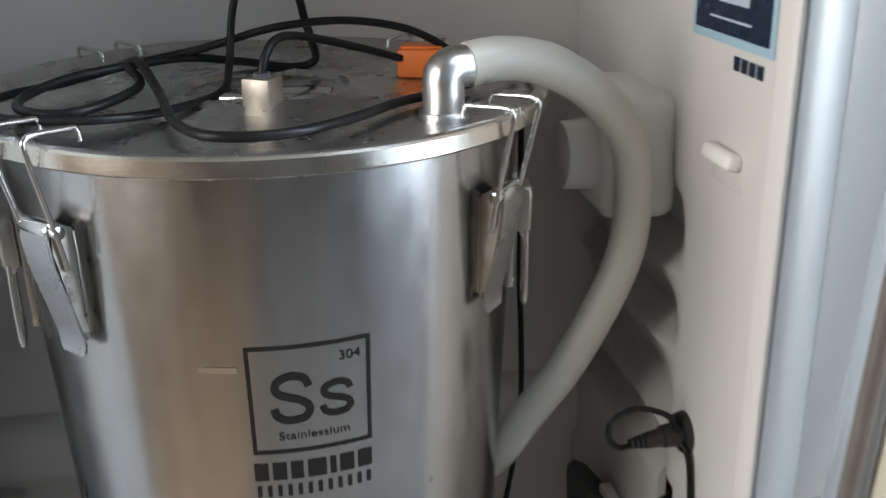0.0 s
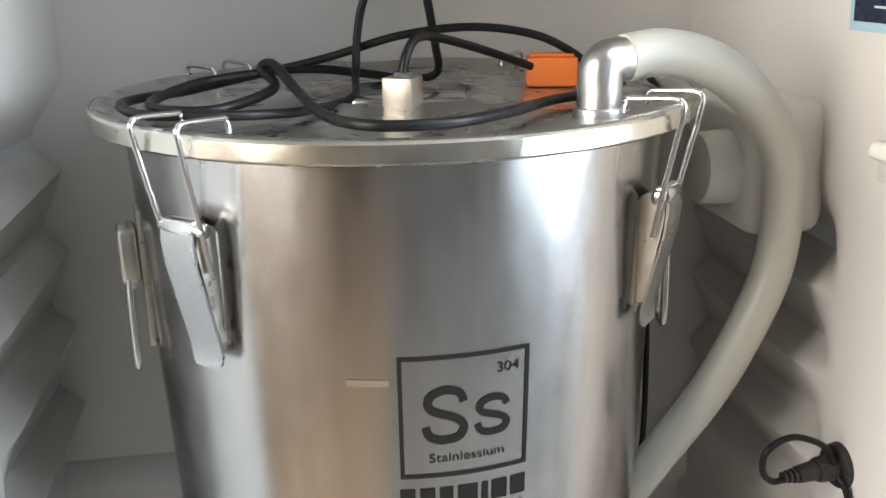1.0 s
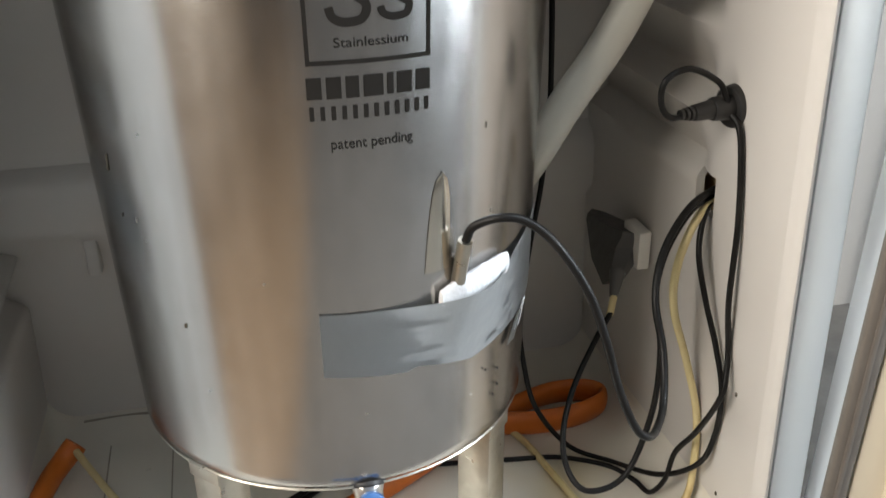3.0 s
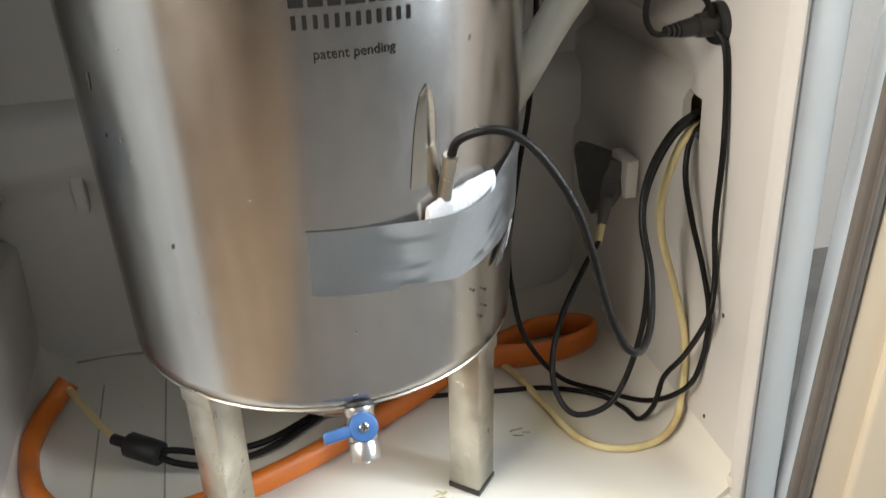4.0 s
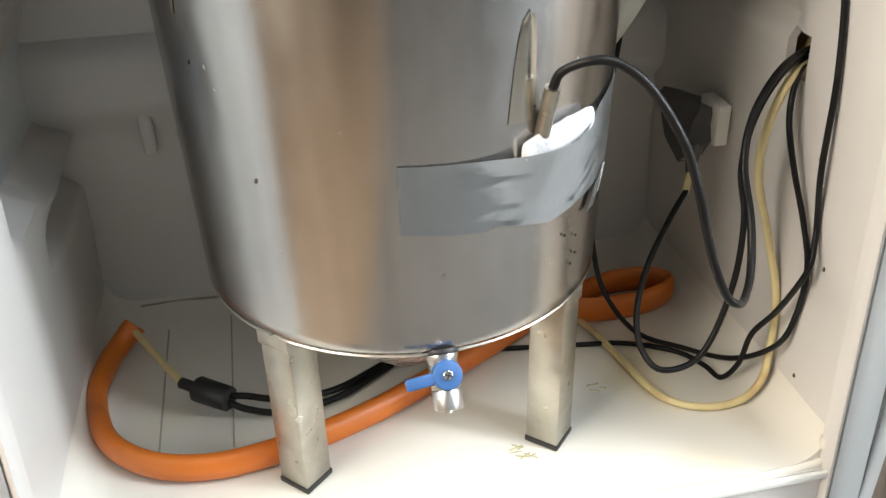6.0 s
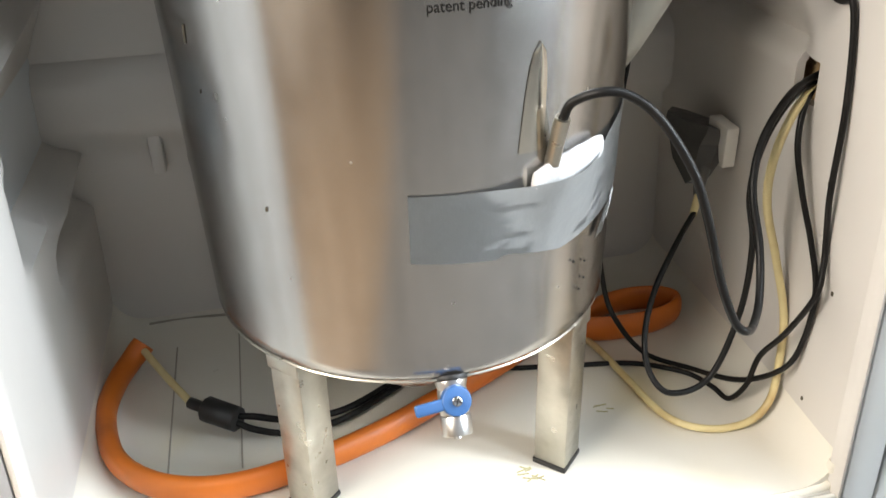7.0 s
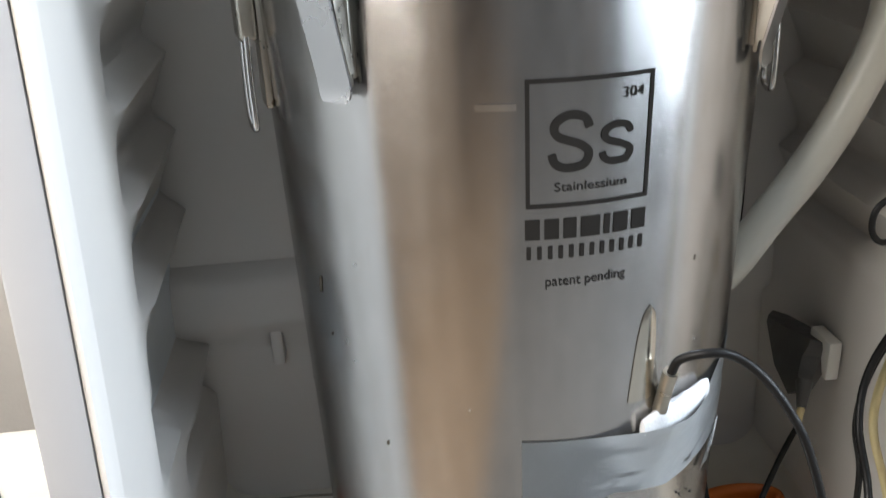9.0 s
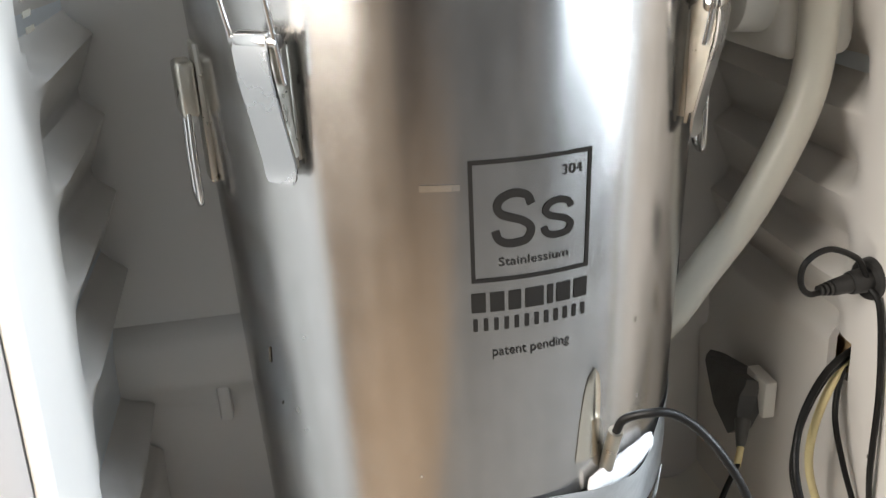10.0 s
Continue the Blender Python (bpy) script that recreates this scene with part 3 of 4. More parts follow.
def frame_at(deg, r, z):
    """Local axes on the wall: x along it, y outwards, z up."""
    a = radians(deg)
    out, along = Vector((math.sin(a), -math.cos(a), 0)), Vector((math.cos(a), math.sin(a), 0))
    m = Matrix((along, out, Vector((0, 0, 1)))).transposed().to_4x4()
    m.translation = around(deg, r, z)
    return m


def latch(deg):
    m = frame_at(deg, radius(0.6), 0)
    w = lambda *p: m @ Vector(p)
    plate = box((-0.0105, -0.002, 0.556), (0.0105, 0.0016, 0.624), 0.0008)
    cheeks = [bmesh.new(), bmesh.new()]
    for bm, x in zip(cheeks, (-0.0098, 0.0078)):
        prof = ((0.001, 0.552), (0.003, 0.552), (0.0125, 0.612), (0.0145, 0.626), (0.008, 0.630), (0.001, 0.626))
        ring = [[bm.verts.new((x + d, y, z)) for y, z in prof] for d in (0, 0.002)]
        bm.faces.new(ring[0])
        bm.faces.new(ring[1][::-1])
        for k in range(6):
            bm.faces.new((ring[0][k], ring[0][(k + 1) % 6], ring[1][(k + 1) % 6], ring[1][k]))
    base = join(plate, *cheeks)
    base.transform(m)
    clamp = part("latch_base", base, STEEL_LEG, FERMENTER, "over-centre steel latch clamping the lid")
    rows = [[w(x * s, y, z) for x in (-0.0128, -0.0118, 0.0118, 0.0128)] for y, z, s in ((0.0175, 0.629, 1), (0.0192, 0.622, 1), (0.0178, 0.606, 1), (0.0130, 0.585, 1), (0.0080, 0.563, 1), (0.0062, 0.555, 1), (0.0058, 0.549, 0.98), (0.0062, 0.545, 0.90), (0.0068, 0.5425, 0.72))]
    part("lever", sheet(rows, 0.0016, w(0, 1, 0) - w(0, 0, 0)), STEEL_LEVER, clamp)
    flanges = [sheet([[w(x, y, z), w(x, max(0.002, y - d), z)] for y, z, d in ((0.0175, 0.629, 0.009), (0.0185, 0.616, 0.009), (0.0130, 0.585, 0.006), (0.0075, 0.560, 0.004))], 0.0012, w(1, 0, 0) - w(0, 0, 0)) for x in (-0.0136, 0.0124)]
    part("lever_flange", join(*flanges), STEEL_LEG, clamp)
    part("hinge_pin", join(cylinder(w(-0.0118, 0.0145, 0.628), w(0.0118, 0.0145, 0.628), 0.0058, None, 20, 0.0006), cylinder(w(-0.0175, 0.0145, 0.628), w(0.0175, 0.0145, 0.628), 0.0042, None, 16, 0.0006)), STEEL_BRIGHT, clamp)
    for sx in (-1, 1):
        line = [(sx * 0.0162, 0.0125, 0.604), (sx * 0.0164, 0.0165, 0.628), (sx * 0.0172, 0.0215, 0.652), (sx * 0.0182, 0.0272, 0.680), (sx * 0.0183, 0.0262, 0.6855), (sx * 0.0184, 0.021, 0.6875), (sx * 0.0184, 0.000, 0.6865), (sx * 0.0184, -0.006, 0.6855), (sx * 0.0184, -0.0075, 0.678)]
        part("bail_wire", tube([w(*p) for p in line], 0.0017, 10, 4), STEEL_BRIGHT, clamp)


for deg in (-43, 50, 137, -136):
    latch(deg)


def side_handle(deg):
    m = frame_at(deg, radius(0.58), 0)
    w = lambda *p: m @ Vector(p)
    bm = join(box((-0.012, -0.002, 0.520), (0.012, 0.003, 0.615), 0.0014), box((-0.014, 0.003, 0.566), (0.014, 0.016, 0.604), 0.004, 3))
    bm.transform(m)
    h = part("handle_bracket", bm, STEEL_LEG, FERMENTER, "riveted steel handle bracket")
    part("handle_cap", cylinder(w(-0.0135, 0.010, 0.5665), w(0.0135, 0.010, 0.5665), 0.0038, None, 16, 0.001), STEEL_SATIN, h)
    part("handle_loop", tube([w(*p) for p in ((-0.012, 0.011, 0.57), (-0.012, 0.012, 0.54), (-0.012, 0.012, 0.512), (-0.008, 0.012, 0.506), (0.0, 0.012, 0.505), (0.008, 0.012, 0.506), (0.012, 0.012, 0.512), (0.012, 0.012, 0.54), (0.012, 0.011, 0.57))], 0.0024, 10, 5), STEEL_BRIGHT, h)


for deg in (-78, 80):
    side_handle(deg)


def leg(deg):
    m = frame_at(deg, 0.1485, 0)
    bm = box((-0.0150, -0.0150, 0.005), (0.0150, 0.0150, 0.162), 0.0014, 2)
    bm.transform(m)
    post = part("leg", bm, STEEL_LEG, FERMENTER, "square steel tube leg", 25)
    bm = box((-0.0158, -0.0158, 0.0), (0.0158, 0.0158, 0.0055), 0.001)
    bm.transform(m)
    part("rubber_foot", bm, RUBBER, post, "thin black rubber foot")
    bm = box((-0.0157, 0.0145, 0.146), (0.0157, 0.0170, 0.1585), 0.001)
    bm.transform(m)
    part("weld_bead", bm, STEEL_LEG, post)


for deg in (-46.3, 46.4, 133.6, -133.7):
    leg(deg)

# small dark rivets above one leg
for a, z in ((36, 0.226), (41.5, 0.219), (42, 0.203), (40, 0.196)):
    part("rivet", cylinder(skin(a, z, 0.001), skin(a, z, 0.0022), 0.0011, 0.0008, 10), RUBBER, FERMENTER)
# pressed dent beside the probe: a pointed hollow with raised edge
rows = []
for k in range(13):
    f = k / 12
    half = 3.2 * math.sqrt(max(0.0, 1 - f ** 5)) * (1 - 0.25 * f)
    rows.append([skin(19.3 + s * half + 1.2 * f, 0.330 + 0.072 * f, 0.0004 + 0.0013 * (1 - s * s)) for s in (-1, -0.6, -0.2, 0.2, 0.6, 1)])
part("pressed_dent", sheet(rows, 0.0002, skin(19, 0, 1) - skin(19, 0)), STEEL_RIM, FERMENTER, "shallow pointed dent in the wall")
for a, z, w, h in ((-60.2, 0.402, 0.0042, 0.013), (-42, 0.292, 0.003, 0.0035), (-58, 0.365, 0.0015, 0.003), (33, 0.425, 0.001, 0.004), (-86, 0.285, 0.002, 0.007), (24, 0.30, 0.001, 0.001)):
    part("scratch", sheet([[skin(a + math.degrees((u + 0.35 * v * h / 0.01 * 0.003) / 0.178), z + v * h / 2, 0.0003) for u in (-w / 3, w / 3)] for v in (1, 0, -1)], 0.0002, skin(a, 0, 1) - skin(a, 0)), GRIME, FERMENTER, smooth=0)
for a, z, w, h in ((-52, 0.366, 0.0016, 0.004), (-50, 0.352, 0.001, 0.002), (-46, 0.43, 0.0012, 0.0016), (1, 0.225, 0.0014, 0.0012), (31, 0.21, 0.0016, 0.0012), (36, 0.36, 0.0008, 0.003), (-20, 0.335, 0.001, 0.0012), (-38, 0.24, 0.0012, 0.0015)):
    part("fleck", sheet([[skin(a + math.degrees(u / 0.178), z + v, 0.0003) for u in (-w * m, 0, w * m)] for v, m in ((-h / 2, 0.4), (0, 1), (h / 2, 0.5))], 0.0002, skin(a, 0, 1) - skin(a, 0)), STEEL_SATIN, FERMENTER, "tiny pale fleck on the steel", 0)
part("scuff", sheet([[skin(-12.4 + u, 0.542 + v, 0.0003) for u in (-4, -2, 0, 2, 3.6)] for v in (-0.0025, 0.0015)], 0.0002, skin(-12, 0, 1) - skin(-12, 0)), STEEL_BRIGHT, FERMENTER, smooth=0)

# drain valve under the front edge
V0 = Vector((0.114, 0.556, 0.155))
VD = Vector((0.0, -0.56, -0.83)).normalized()
VN = Vector((0.0, -0.83, 0.56)).normalized()
valve = part("valve_gasket", cylinder(V0, V0 + VD * 0.004, 0.0145, None, 28, 0.0008), RUBBER, FERMENTER, "black rubber gasket of the drain valve")
at = V0 + VD * 0.019
part("valve_body", join(cylinder(V0 + VD * 0.004, V0 + VD * 0.012, 0.0125, 0.0105, 28, 0.0008), cylinder(V0 + VD * 0.011, V0 + VD * 0.030, 0.0112, None, 28, 0.001), cylinder(V0 + VD * 0.030, V0 + VD * 0.045, 0.0116, None, 28, 0.001), cylinder(V0 + VD * 0.045, V0 + VD * 0.0475, 0.003, None, 12)), STEEL_SATIN, valve)
knob = cylinder(at + VN * 0.010, at + VN * 0.017, 0.0118, 0.0108, 28, 0.001)
turn = Matrix((Vector((1, 0, 0)), VN, -VD)).transposed().to_4x4()
turn.translation = at
lever = box((-0.031, 0.0112, -0.0045), (0.002, 0.0162, 0.0045), 0.002, 3, Matrix.Rotation(radians(-7), 4, "Y"))
lever.transform(turn)
handle = part("valve_handle", join(knob, lever), BLUE, valve, "blue plastic lever handle")
part("screw", cylinder(at + VN * 0.0165, at + VN * 0.0195, 0.0042, 0.0036, 16, 0.0006), STEEL_BRIGHT, handle)
for a in (20, 110):
    bm = box((-0.003, 0.0193, -0.0005), (0.003, 0.0199, 0.0005), 0, 2, Matrix.Rotation(radians(a), 4, "Y"))
    bm.transform(turn)
    part("screw_slot", bm, RUBBER, handle)

# ---- on the fermenter's wall: tape, paper pad, probe ----
rows = []
TOP_EDGE = ((-9, 0.311), (18.8, 0.308), (30, 0.309), (41, 0.314), (56, 0.323), (80, 0.332))
LOW_EDGE = ((-9, 0.261), (11.5, 0.2545), (13.5, 0.2575), (30, 0.245), (52, 0.252), (80, 0.262))
cols = spans(-8.6, 78, 60)
for k in range(13):
    f = k / 12
    row = []
    for a in cols:
        z = lerp(a, LOW_EDGE) * (1 - f) + lerp(a, TOP_EDGE) * f
        pad = 0.0135 * math.exp(-((a - 29.5) / 12.5) ** 2) * f ** 1.3
        crease = 0.0007 * max(0.0, min(1.0, (a - 4) / 14)) * (noise.noise((a * 0.045, z * 120 + a * 0.05, 3.1)) + 0.35 * noise.noise((a * 0.12, z * 240, 7.7)))
        row.append(skin(a, z, 0.0012 + pad + crease))
    rows.append(row)
solo("duct_tape", sheet(rows, 0.0004, (0, 0, 0.001)), TAPE, skin(0, 0.26), "wrinkled grey duct tape strip stuck round the fermenter", "tape", smooth=60)
bm = bmesh.new()
rings = []
for k in range(33):
    f = k / 32
    a = 19.4 + 21.8 * f
    c_z = 0.3080 + 0.0065 * f
    h = 0.0125 * (1 - 0.35 * abs(2 * f - 1) ** 3)
    ring = []
    for j in range(20):
        t = 2 * math.pi * j / 20
        wob = 1 + 0.10 * noise.noise((f * 6, math.cos(t) * 2, math.sin(t) * 2)) + 0.05 * noise.noise((f * 26, math.cos(t) * 4, math.sin(t) * 4))
        ring.append(bm.verts.new(skin(a, c_z + h * math.sin(t) * wob, 0.0052 + (0.0048 - 0.002 * abs(2 * f - 1) ** 2) * math.cos(t) * wob)))
    rings.append(ring)
for p, q in zip(rings, rings[1:]):
    for j in range(20):
        bm.faces.new((p[j], p[(j + 1) % 20], q[(j + 1) % 20], q[j]))
bm.faces.new(rings[0])
bm.faces.new(rings[-1])
solo("paper_pad", bm, PAPER, skin(30, 0.297), "folded white paper towel pad tucked behind the tape", "paper towel")

# ---- hose, cables and tubes ----
HOSE_LINE = ((0.2405, 0.611, 0.7065), (0.266, 0.617, 0.7085), (0.302, 0.627, 0.700), (0.340, 0.640, 0.675), (0.371, 0.655, 0.637), (0.380, 0.660, 0.590), (0.376, 0.660, 0.544), (0.357, 0.660, 0.494), (0.333, 0.662, 0.447), (0.305, 0.668, 0.402), (0.288, 0.690, 0.352), (0.285, 0.76, 0.28), (0.288, 0.83, 0.18), (0.285, 0.86, 0.06), (0.275, 0.865, 0.017))
solo("blowoff_hose", tube(HOSE_LINE, 0.0145, 20, 8), HOSE, HOSE_LINE[-1], "thick milky translucent plastic hose bending down from the lid", "hose")


def cable(name, line, r, mat, label, category="cable", group="cables"):
    low = min(line, key=lambda p: p[2])
    return solo(name, tube(line, r, 10, 7), mat, low, label, category, group=group)


probe = thing("temperature_probe", (0.186, 0.552, 0.318), "temperature probe on a thick black cable taped to the fermenter", "probe")
part("probe_tip", tube([(0.185, 0.5525, 0.318), (0.1865, 0.549, 0.335), (0.188, 0.544, 0.353)], 0.0052, 14, 5), STEEL_LEG, probe, "tape-wrapped metal probe end")
part("probe_cable", tube([(0.188, 0.544, 0.352), (0.192, 0.54, 0.364), (0.206, 0.53, 0.373), (0.223, 0.526, 0.371), (0.241, 0.515, 0.357), (0.262, 0.507, 0.324), (0.275, 0.503, 0.289), (0.289, 0.5, 0.242), (0.304, 0.5, 0.208), (0.316, 0.502, 0.196), (0.334, 0.522, 0.186), (0.35, 0.545, 0.193), (0.359, 0.57, 0.221), (0.358, 0.59, 0.259), (0.372, 0.61, 0.29), (0.402, 0.63, 0.316), (0.437, 0.648, 0.323), (0.458, 0.655, 0.323)], 0.0031, 12, 7), CABLE, probe)
socket_lead = thing("socket_lead", (0.314, 0.592, 0.067), "black cable with a cream sleeve ending in a black taped connector", "cable", "cables")
part("lead", tube([(0.458, 0.653, 0.313), (0.438, 0.65, 0.316), (0.403, 0.63, 0.312), (0.376, 0.615, 0.283), (0.369, 0.61, 0.243), (0.379, 0.61, 0.196), (0.375, 0.605, 0.134), (0.35, 0.595, 0.077), (0.314, 0.592, 0.069), (0.301, 0.61, 0.081), (0.303, 0.63, 0.106), (0.323, 0.66, 0.131), (0.355, 0.69, 0.159), (0.379, 0.71, 0.176)], 0.0027, 12, 7), CABLE, socket_lead)
part("sleeve", cylinder((0.377, 0.709, 0.173), (0.384, 0.717, 0.190), 0.0035, None, 14), CREAM, socket_lead, "short cream sleeve")
part("strain_relief", cylinder((0.383, 0.716, 0.189), (0.394, 0.735, 0.205), 0.0042, 0.008, 14), DARK_TAPE, socket_lead)
bm = bmesh.new()
rings = []
for (x, y, z), hw, hd in (((0.390, 0.733, 0.196), 0.006, 0.006), ((0.402, 0.762, 0.204), 0.022, 0.013), ((0.410, 0.780, 0.216), 0.033, 0.014), ((0.413, 0.79, 0.226), 0.046, 0.012), ((0.413, 0.792, 0.232), 0.046, 0.010)):
    rings.append([bm.verts.new((x + sx * hd - 0.004 * sy, y + sy * hw, z + 0.006 * sy * -1 + 0.003 * noise.noise((x * 90, sy * 3, sx * 2)))) for sx, sy in ((-1, -0.8), (-1.15, 0), (-1, 0.8), (0, 1), (1, 0.8), (1, -0.8), (0, -1))])
for p, q in zip(rings, rings[1:]):
    for j in range(7):
        bm.faces.new((p[j], p[(j + 1) % 7], q[(j + 1) % 7], q[j]))
bm.faces.new(rings[0])
bm.faces.new(rings[-1])
part("taped_connector", bm, DARK_TAPE, socket_lead, "connector wrapped in black tape", 30)
solo("wall_patch", box((0.4145, 0.735, 0.203), (0.4275, 0.772, 0.243), 0.002), WHITE_PLASTIC, (0.42, 0.765, 0.2), "small square white plastic patch on the wall", "patch")
cable("hanging_cable", [(0.458, 0.65, 0.309), (0.439, 0.65, 0.314), (0.42, 0.635, 0.304), (0.413, 0.625, 0.275), (0.419, 0.615, 0.235), (0.426, 0.6, 0.195), (0.428, 0.585, 0.158), (0.432, 0.592, 0.105), (0.424, 0.6, 0.069), (0.408, 0.638, 0.03), (0.384, 0.689, 0.010), (0.349, 0.722, 0.012), (0.311, 0.722, 0.067), (0.299, 0.73, 0.118), (0.297, 0.74, 0.165), (0.308, 0.75, 0.236), (0.318, 0.752, 0.30), (0.322, 0.75, 0.37), (0.318, 0.742, 0.44), (0.313, 0.735, 0.50), (0.311, 0.735, 0.60), (0.305, 0.73, 0.675), (0.28, 0.72, 0.69), (0.257, 0.728, 0.688)], 0.0026, CABLE, "black cable looping down from the lid to the wall hole")
cable("floor_cable", [(0.416, 0.613, 0.402), (0.421, 0.601, 0.385), (0.4225, 0.590, 0.32), (0.4215, 0.585, 0.25), (0.428, 0.586, 0.205), (0.426, 0.580, 0.185), (0.420, 0.574, 0.162), (0.419, 0.6, 0.108), (0.412, 0.62, 0.07), (0.411, 0.63, 0.03), (0.404, 0.644, 0.0035), (0.397, 0.665, 0.0035), (0.38, 0.692, 0.0035), (0.336, 0.717, 0.0035), (0.282, 0.727, 0.0035), (0.2, 0.74, 0.0035)], 0.0026, CABLE, "thin black cable hanging from the plug onto the floor")
PLUG = thing("plug", (0.427, 0.62, 0.39), "black plug in a round black wall grommet, cable looped back", "plug")
part("grommet", cylinder((0.418, 0.619, 0.403), (0.431, 0.621, 0.404), 0.0165, 0.0175, 28, 0.002), RUBBER, PLUG)
part("plug_body", join(cylinder((0.421, 0.619, 0.404), (0.402, 0.6165, 0.4035), 0.0105, 0.009, 20, 0.0015), cylinder((0.404, 0.617, 0.4035), (0.386, 0.6145, 0.4025), 0.0078, 0.0062, 18, 0.001), *[cylinder((0.389 - 0.004 * k, 0.615 - 0.0006 * k, 0.4027), (0.3865 - 0.004 * k, 0.6146 - 0.0006 * k, 0.4025), 0.0062 - 0.0007 * k, None, 16) for k in range(4)]), RUBBER, PLUG)
part("plug_cable", tube([(0.385, 0.6145, 0.4025), (0.366, 0.61, 0.402), (0.354, 0.605, 0.415), (0.353, 0.6, 0.434), (0.374, 0.605, 0.440), (0.402, 0.612, 0.427), (0.411, 0.612, 0.414), (0.416, 0.613, 0.402)], 0.0024, 10, 8), CABLE, PLUG)
cable("cream_tube", [(0.458, 0.648, 0.316), (0.436, 0.648, 0.314), (0.409, 0.632, 0.299), (0.394, 0.625, 0.263), (0.399, 0.63, 0.22), (0.418, 0.632, 0.165), (0.432, 0.625, 0.107), (0.432, 0.618, 0.055), (0.425, 0.612, 0.020), (0.401, 0.606, 0.0055), (0.363, 0.609, 0.0045), (0.335, 0.634, 0.0045), (0.321, 0.695, 0.0045), (0.309, 0.752, 0.0045), (0.292, 0.782, 0.0045), (0.24, 0.84, 0.0045)], 0.0036, CREAM, "stained cream plastic tube looping on the floor", "tube", "")
solo("orange_hose", tube([(-0.146, 0.826, 0.034), (-0.16, 0.815, 0.022), (-0.172, 0.79, 0.0165), (-0.178, 0.744, 0.0145), (-0.163, 0.682, 0.0145), (-0.127, 0.642, 0.0145), (-0.077, 0.625, 0.0145), (-0.020, 0.630, 0.0145), (0.056, 0.655, 0.0145), (0.125, 0.690, 0.0145), (0.202, 0.735, 0.0145), (0.27, 0.776, 0.016), (0.315, 0.797, 0.0165), (0.36, 0.810, 0.0165), (0.398, 0.806, 0.0165), (0.4145, 0.792, 0.0165), (0.406, 0.777, 0.0160), (0.375, 0.766, 0.0155), (0.33, 0.764, 0.0155), (0.29, 0.772, 0.0155)], 0.0095, 16, 8, 1.35, 0.0025, lambda f: (1 - 0.40 * smooth01((f - 0.62) / 0.1), 1 + 0.18 * smooth01((f - 0.62) / 0.1))), ORANGE, (0.0, 0.64, 0.0015), "orange rubber hose looped round the fermenter's legs", "hose")
LEAD = thing("inline_lead", (-0.07, 0.712, 0.008), "cream wire in a black inline connector with two black leads", "cable", "cables")
part("wire", tube([(-0.150, 0.824, 0.034), (-0.139, 0.806, 0.029), (-0.120, 0.772, 0.025), (-0.098, 0.734, 0.022)], 0.0038, 10, 6), CREAM, LEAD, "stained cream wire")
part("wire_end", cylinder((-0.1, 0.736, 0.022), (-0.083, 0.7225, 0.0215), 0.0055, None, 18, 0.001), RUBBER, LEAD)
part("connector", cylinder((-0.085, 0.724, 0.0215), (-0.055, 0.7015, 0.021), 0.0125, 0.012, 10, 0.002), RUBBER, LEAD, "black ribbed connector")
for dz, dy in ((0.004, 0.004), (-0.005, -0.004)):
    part("lead", tube([(-0.057, 0.703 + dy * 0.5, 0.021 + dz * 0.5), (-0.04, 0.695 + dy, 0.02 + dz), (-0.01, 0.69 + dy, 0.015 + dz), (0.04, 0.70 + dy, 0.010 + dz * 0.4), (0.1, 0.74 + dy, 0.006)], 0.0032, 10, 6), CABLE, LEAD)

# ---- on the lid ----
cable("lid_cable", [(0.257, 0.728, 0.688), (0.243, 0.735, 0.700), (0.214, 0.733, 0.713), (0.17, 0.735, 0.719), (0.119, 0.742, 0.714), (0.066, 0.752, 0.699), (0.012, 0.76, 0.687), (-0.028, 0.712, 0.684), (-0.055, 0.680, 0.684), (-0.062, 0.652, 0.684), (-0.045, 0.612, 0.684), (-0.015, 0.598, 0.684), (0.02, 0.606, 0.682), (0.05, 0.635, 0.679), (0.08, 0.69, 0.678), (0.085, 0.73, 0.690), (0.09, 0.742, 0.727), (0.108, 0.73, 0.80), (0.12, 0.72, 1.0), (0.125, 0.72, TOP)], 0.0030, CABLE, "black cable coiled loosely on the steel lid")
cable("lid_cable", [(0.13, 0.72, TOP), (0.128, 0.72, 1.0), (0.130, 0.725, 0.80), (0.141, 0.742, 0.726), (0.146, 0.755, 0.705), (0.149, 0.770, 0.684), (0.13, 0.772, 0.679), (0.10, 0.768, 0.684), (0.06, 0.762, 0.690), (0.03, 0.74, 0.692), (-0.02, 0.70, 0.690), (-0.045, 0.66, 0.684), (-0.03, 0.622, 0.684), (0.0, 0.62, 0.684), (0.03, 0.66, 0.690), (0.022, 0.68, 0.700), (0.030, 0.675, 0.703), (0.045, 0.640, 0.690), (0.058, 0.590, 0.6835), (0.075, 0.558, 0.6825), (0.10, 0.549, 0.682), (0.132, 0.556, 0.682), (0.165, 0.585, 0.6815), (0.20, 0.63, 0.680), (0.245, 0.665, 0.680), (0.268, 0.69, 0.682)], 0.0032, CABLE, "black cable coiled loosely on the steel lid")
cable("gland_cable", [(0.110, 0.651, 0.697), (0.1135, 0.654, 0.709), (0.121, 0.664, 0.7175), (0.136, 0.683, 0.7165), (0.17, 0.705, 0.706), (0.213, 0.733, 0.690)], 0.0030, CABLE, "black cable arching from the gland to the orange box")
ORANGE_BOX = thing("orange_box", (0.231, 0.74, 0.674), "small orange plastic connector box on the lid", "connector")
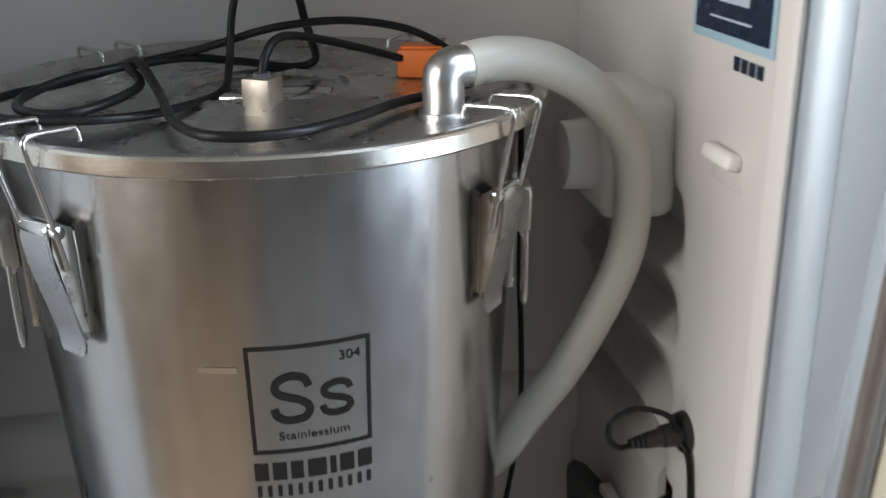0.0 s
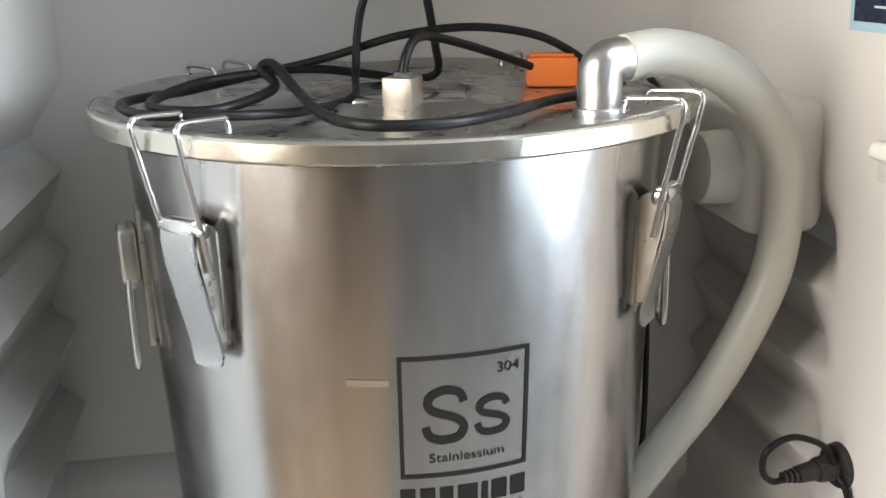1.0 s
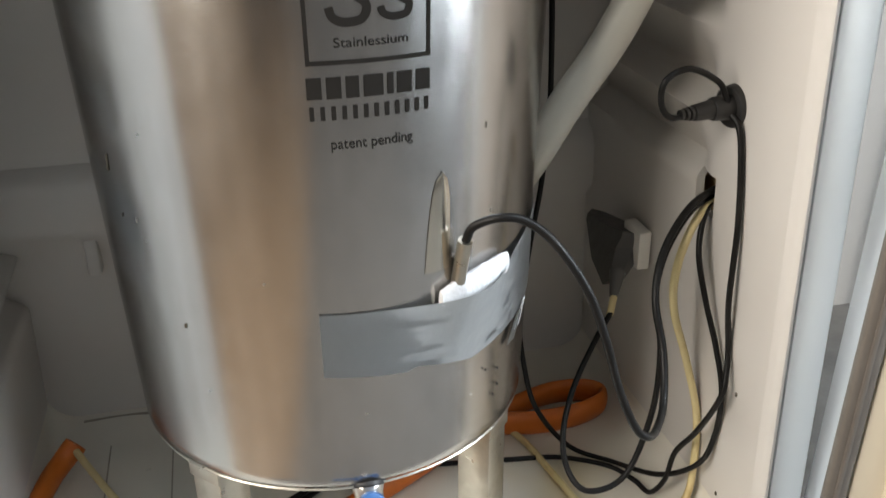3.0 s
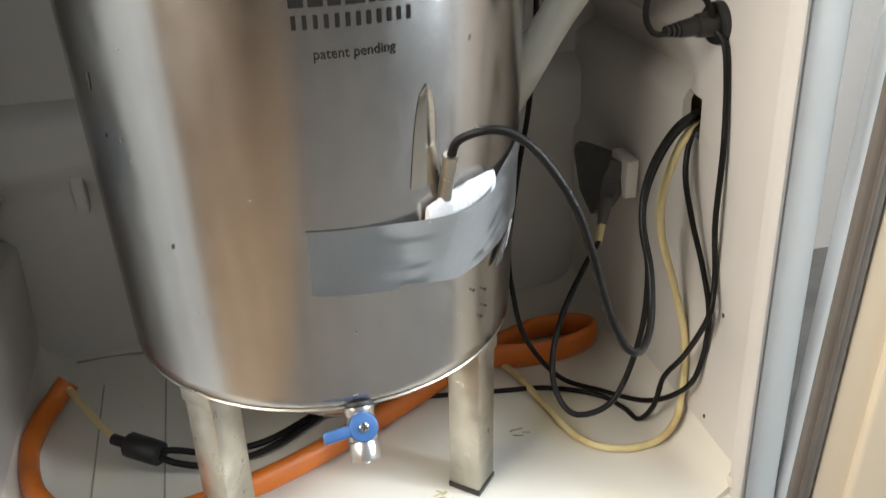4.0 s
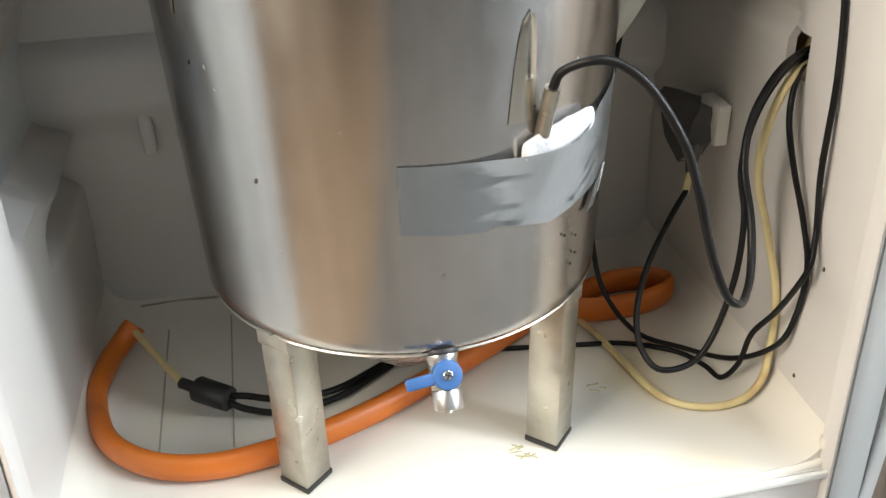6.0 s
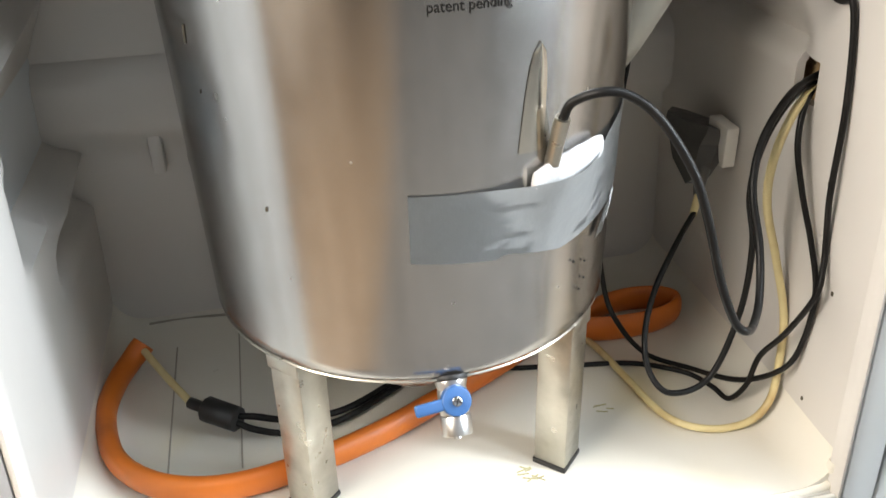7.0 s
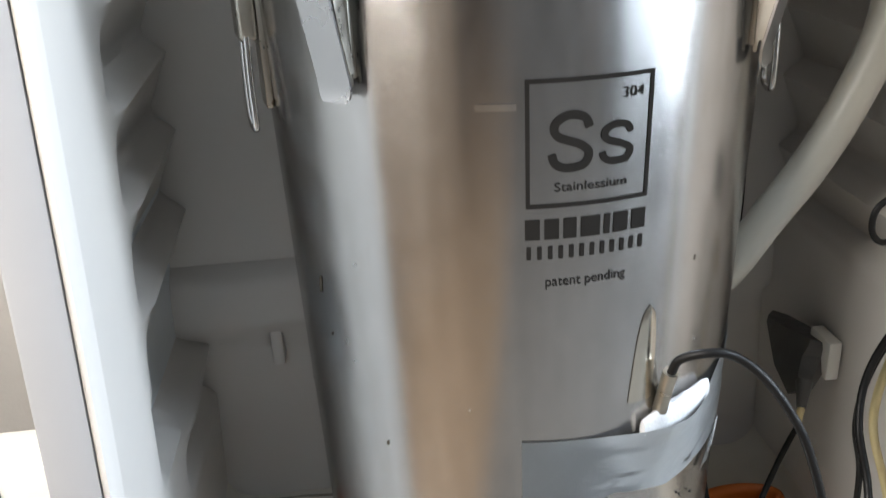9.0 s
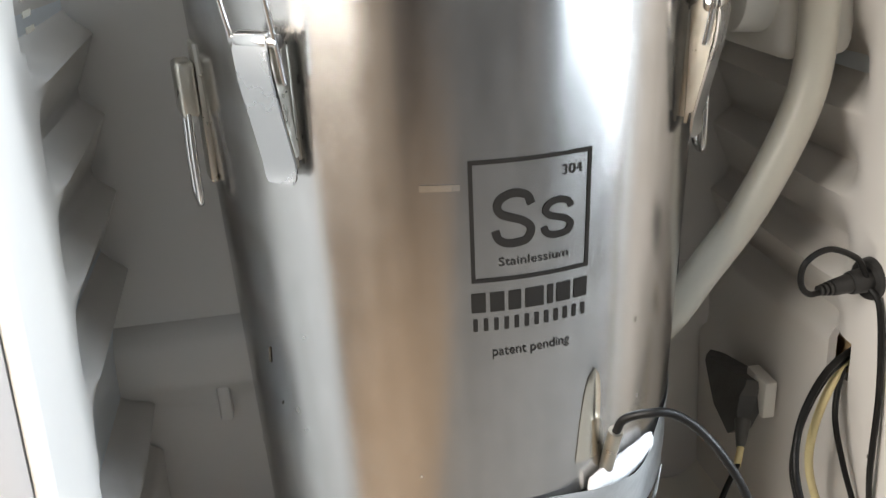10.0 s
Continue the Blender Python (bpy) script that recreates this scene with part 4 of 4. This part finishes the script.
part("box_body", box((-0.019, -0.013, 0.6745), (0.019, 0.013, 0.6965), 0.003, 2, Matrix.Translation((0.231, 0.742, 0)) @ Matrix.Rotation(radians(-12), 4, "Z")), ORANGE_PLASTIC, ORANGE_BOX)
part("box_cap", box((-0.016, -0.010, 0.6965), (0.016, 0.010, 0.6985), 0.0008, 2, Matrix.Translation((0.231, 0.742, 0)) @ Matrix.Rotation(radians(-12), 4, "Z")), ORANGE_PLASTIC, ORANGE_BOX)

# ---- beside the refrigerator ----
STRIP = thing("power_strip", (-0.36, 0.78, GROUND), "white mains extension block with sockets beside the refrigerator", "power strip")
strip_body = part("strip_body", box((-0.44, 0.77, GROUND), (-0.31, 0.84, 0.175), 0.006), WHITE_PLASTIC, STRIP)
for z in (0.08, 0.13):
    for x, dz, w, h in ((-0.365, 0.02, 0.003, 0.006), (-0.376, 0.0, 0.005, 0.003), (-0.354, 0.0, 0.005, 0.003), (-0.40, 0.02, 0.003, 0.006)):
        part("socket_slot", box((x - w, 0.7685, z + dz - h), (x + w, 0.7695, z + dz + h)), RUBBER, strip_body)

# ---- small marks ----
for a, z, w, h, mat in ((50, 0.243, 0.007, 0.010, DARK_TAPE), (54, 0.250, 0.005, 0.009, PAPER)):
    rows = [[skin(a + math.degrees(u * w / 0.178) + 2.5 * v, z + v * h + 0.002 * noise.noise((u * 3, v * 4, a)), 0.0018 + 0.001 * abs(u)) for u in (-1, -0.4, 0.3, 1)] for v in (-1, -0.3, 0.4, 1)]
    solo("torn_tape", sheet(rows, 0.0004, skin(a, 0, 1) - skin(a, 0)), mat, skin(a, z), "torn loose end of tape on the fermenter", "tape", smooth=30)
rng = random.Random(5)
for x, y in ((0.186, 0.598), (0.196, 0.592), (0.286, 0.662)):
    bits = []
    for k in range(4):
        dx, dy, ang, half = rng.uniform(-0.006, 0.006), rng.uniform(-0.005, 0.005), rng.uniform(-40, 30), rng.uniform(0.003, 0.007)
        bits.append(box((-half, -0.0006, 0.0), (half, 0.0006, 0.0006), 0, 2, Matrix.Translation((x + dx, y + dy, 0)) @ Matrix.Rotation(radians(ang), 4, "Z")))
    solo("debris", join(*bits), SCRAP, (x, y, 0), "dry yellowish plant scraps on the plastic floor", "debris", group="scraps on the floor")
for y, z in ((0.571, 0.165), (0.585, 0.045), (0.60, 0.25)):
    x = x_right(y, z)
    solo("wall_speck", box((x - 0.0012, y - 0.0012, z - 0.0018), (x + 0.001, y + 0.0012, z + 0.0018), 0.0005), GRIME, (x, y, z), "small dark speck on the plastic wall", "speck")
MARKING = thing("wall_marking", (-0.165, 0.60, 0.63), "faint grey printed marking on the plastic wall", "label")
for k in range(5):
    y0, z0 = 0.655 + 0.002 * k, 0.668 - 0.010 * k
    rows = [[(x_left(y, z) + 0.0004, y, z) for y in (y0, y0 + (0.02 if k else 0.012))] for z in (z0, z0 + (0.004 if k else 0.008))]
    part("print_bar", sheet(rows, 0.0003, (1, 0, 0)), GASKET if k == 0 else JOINT, MARKING)
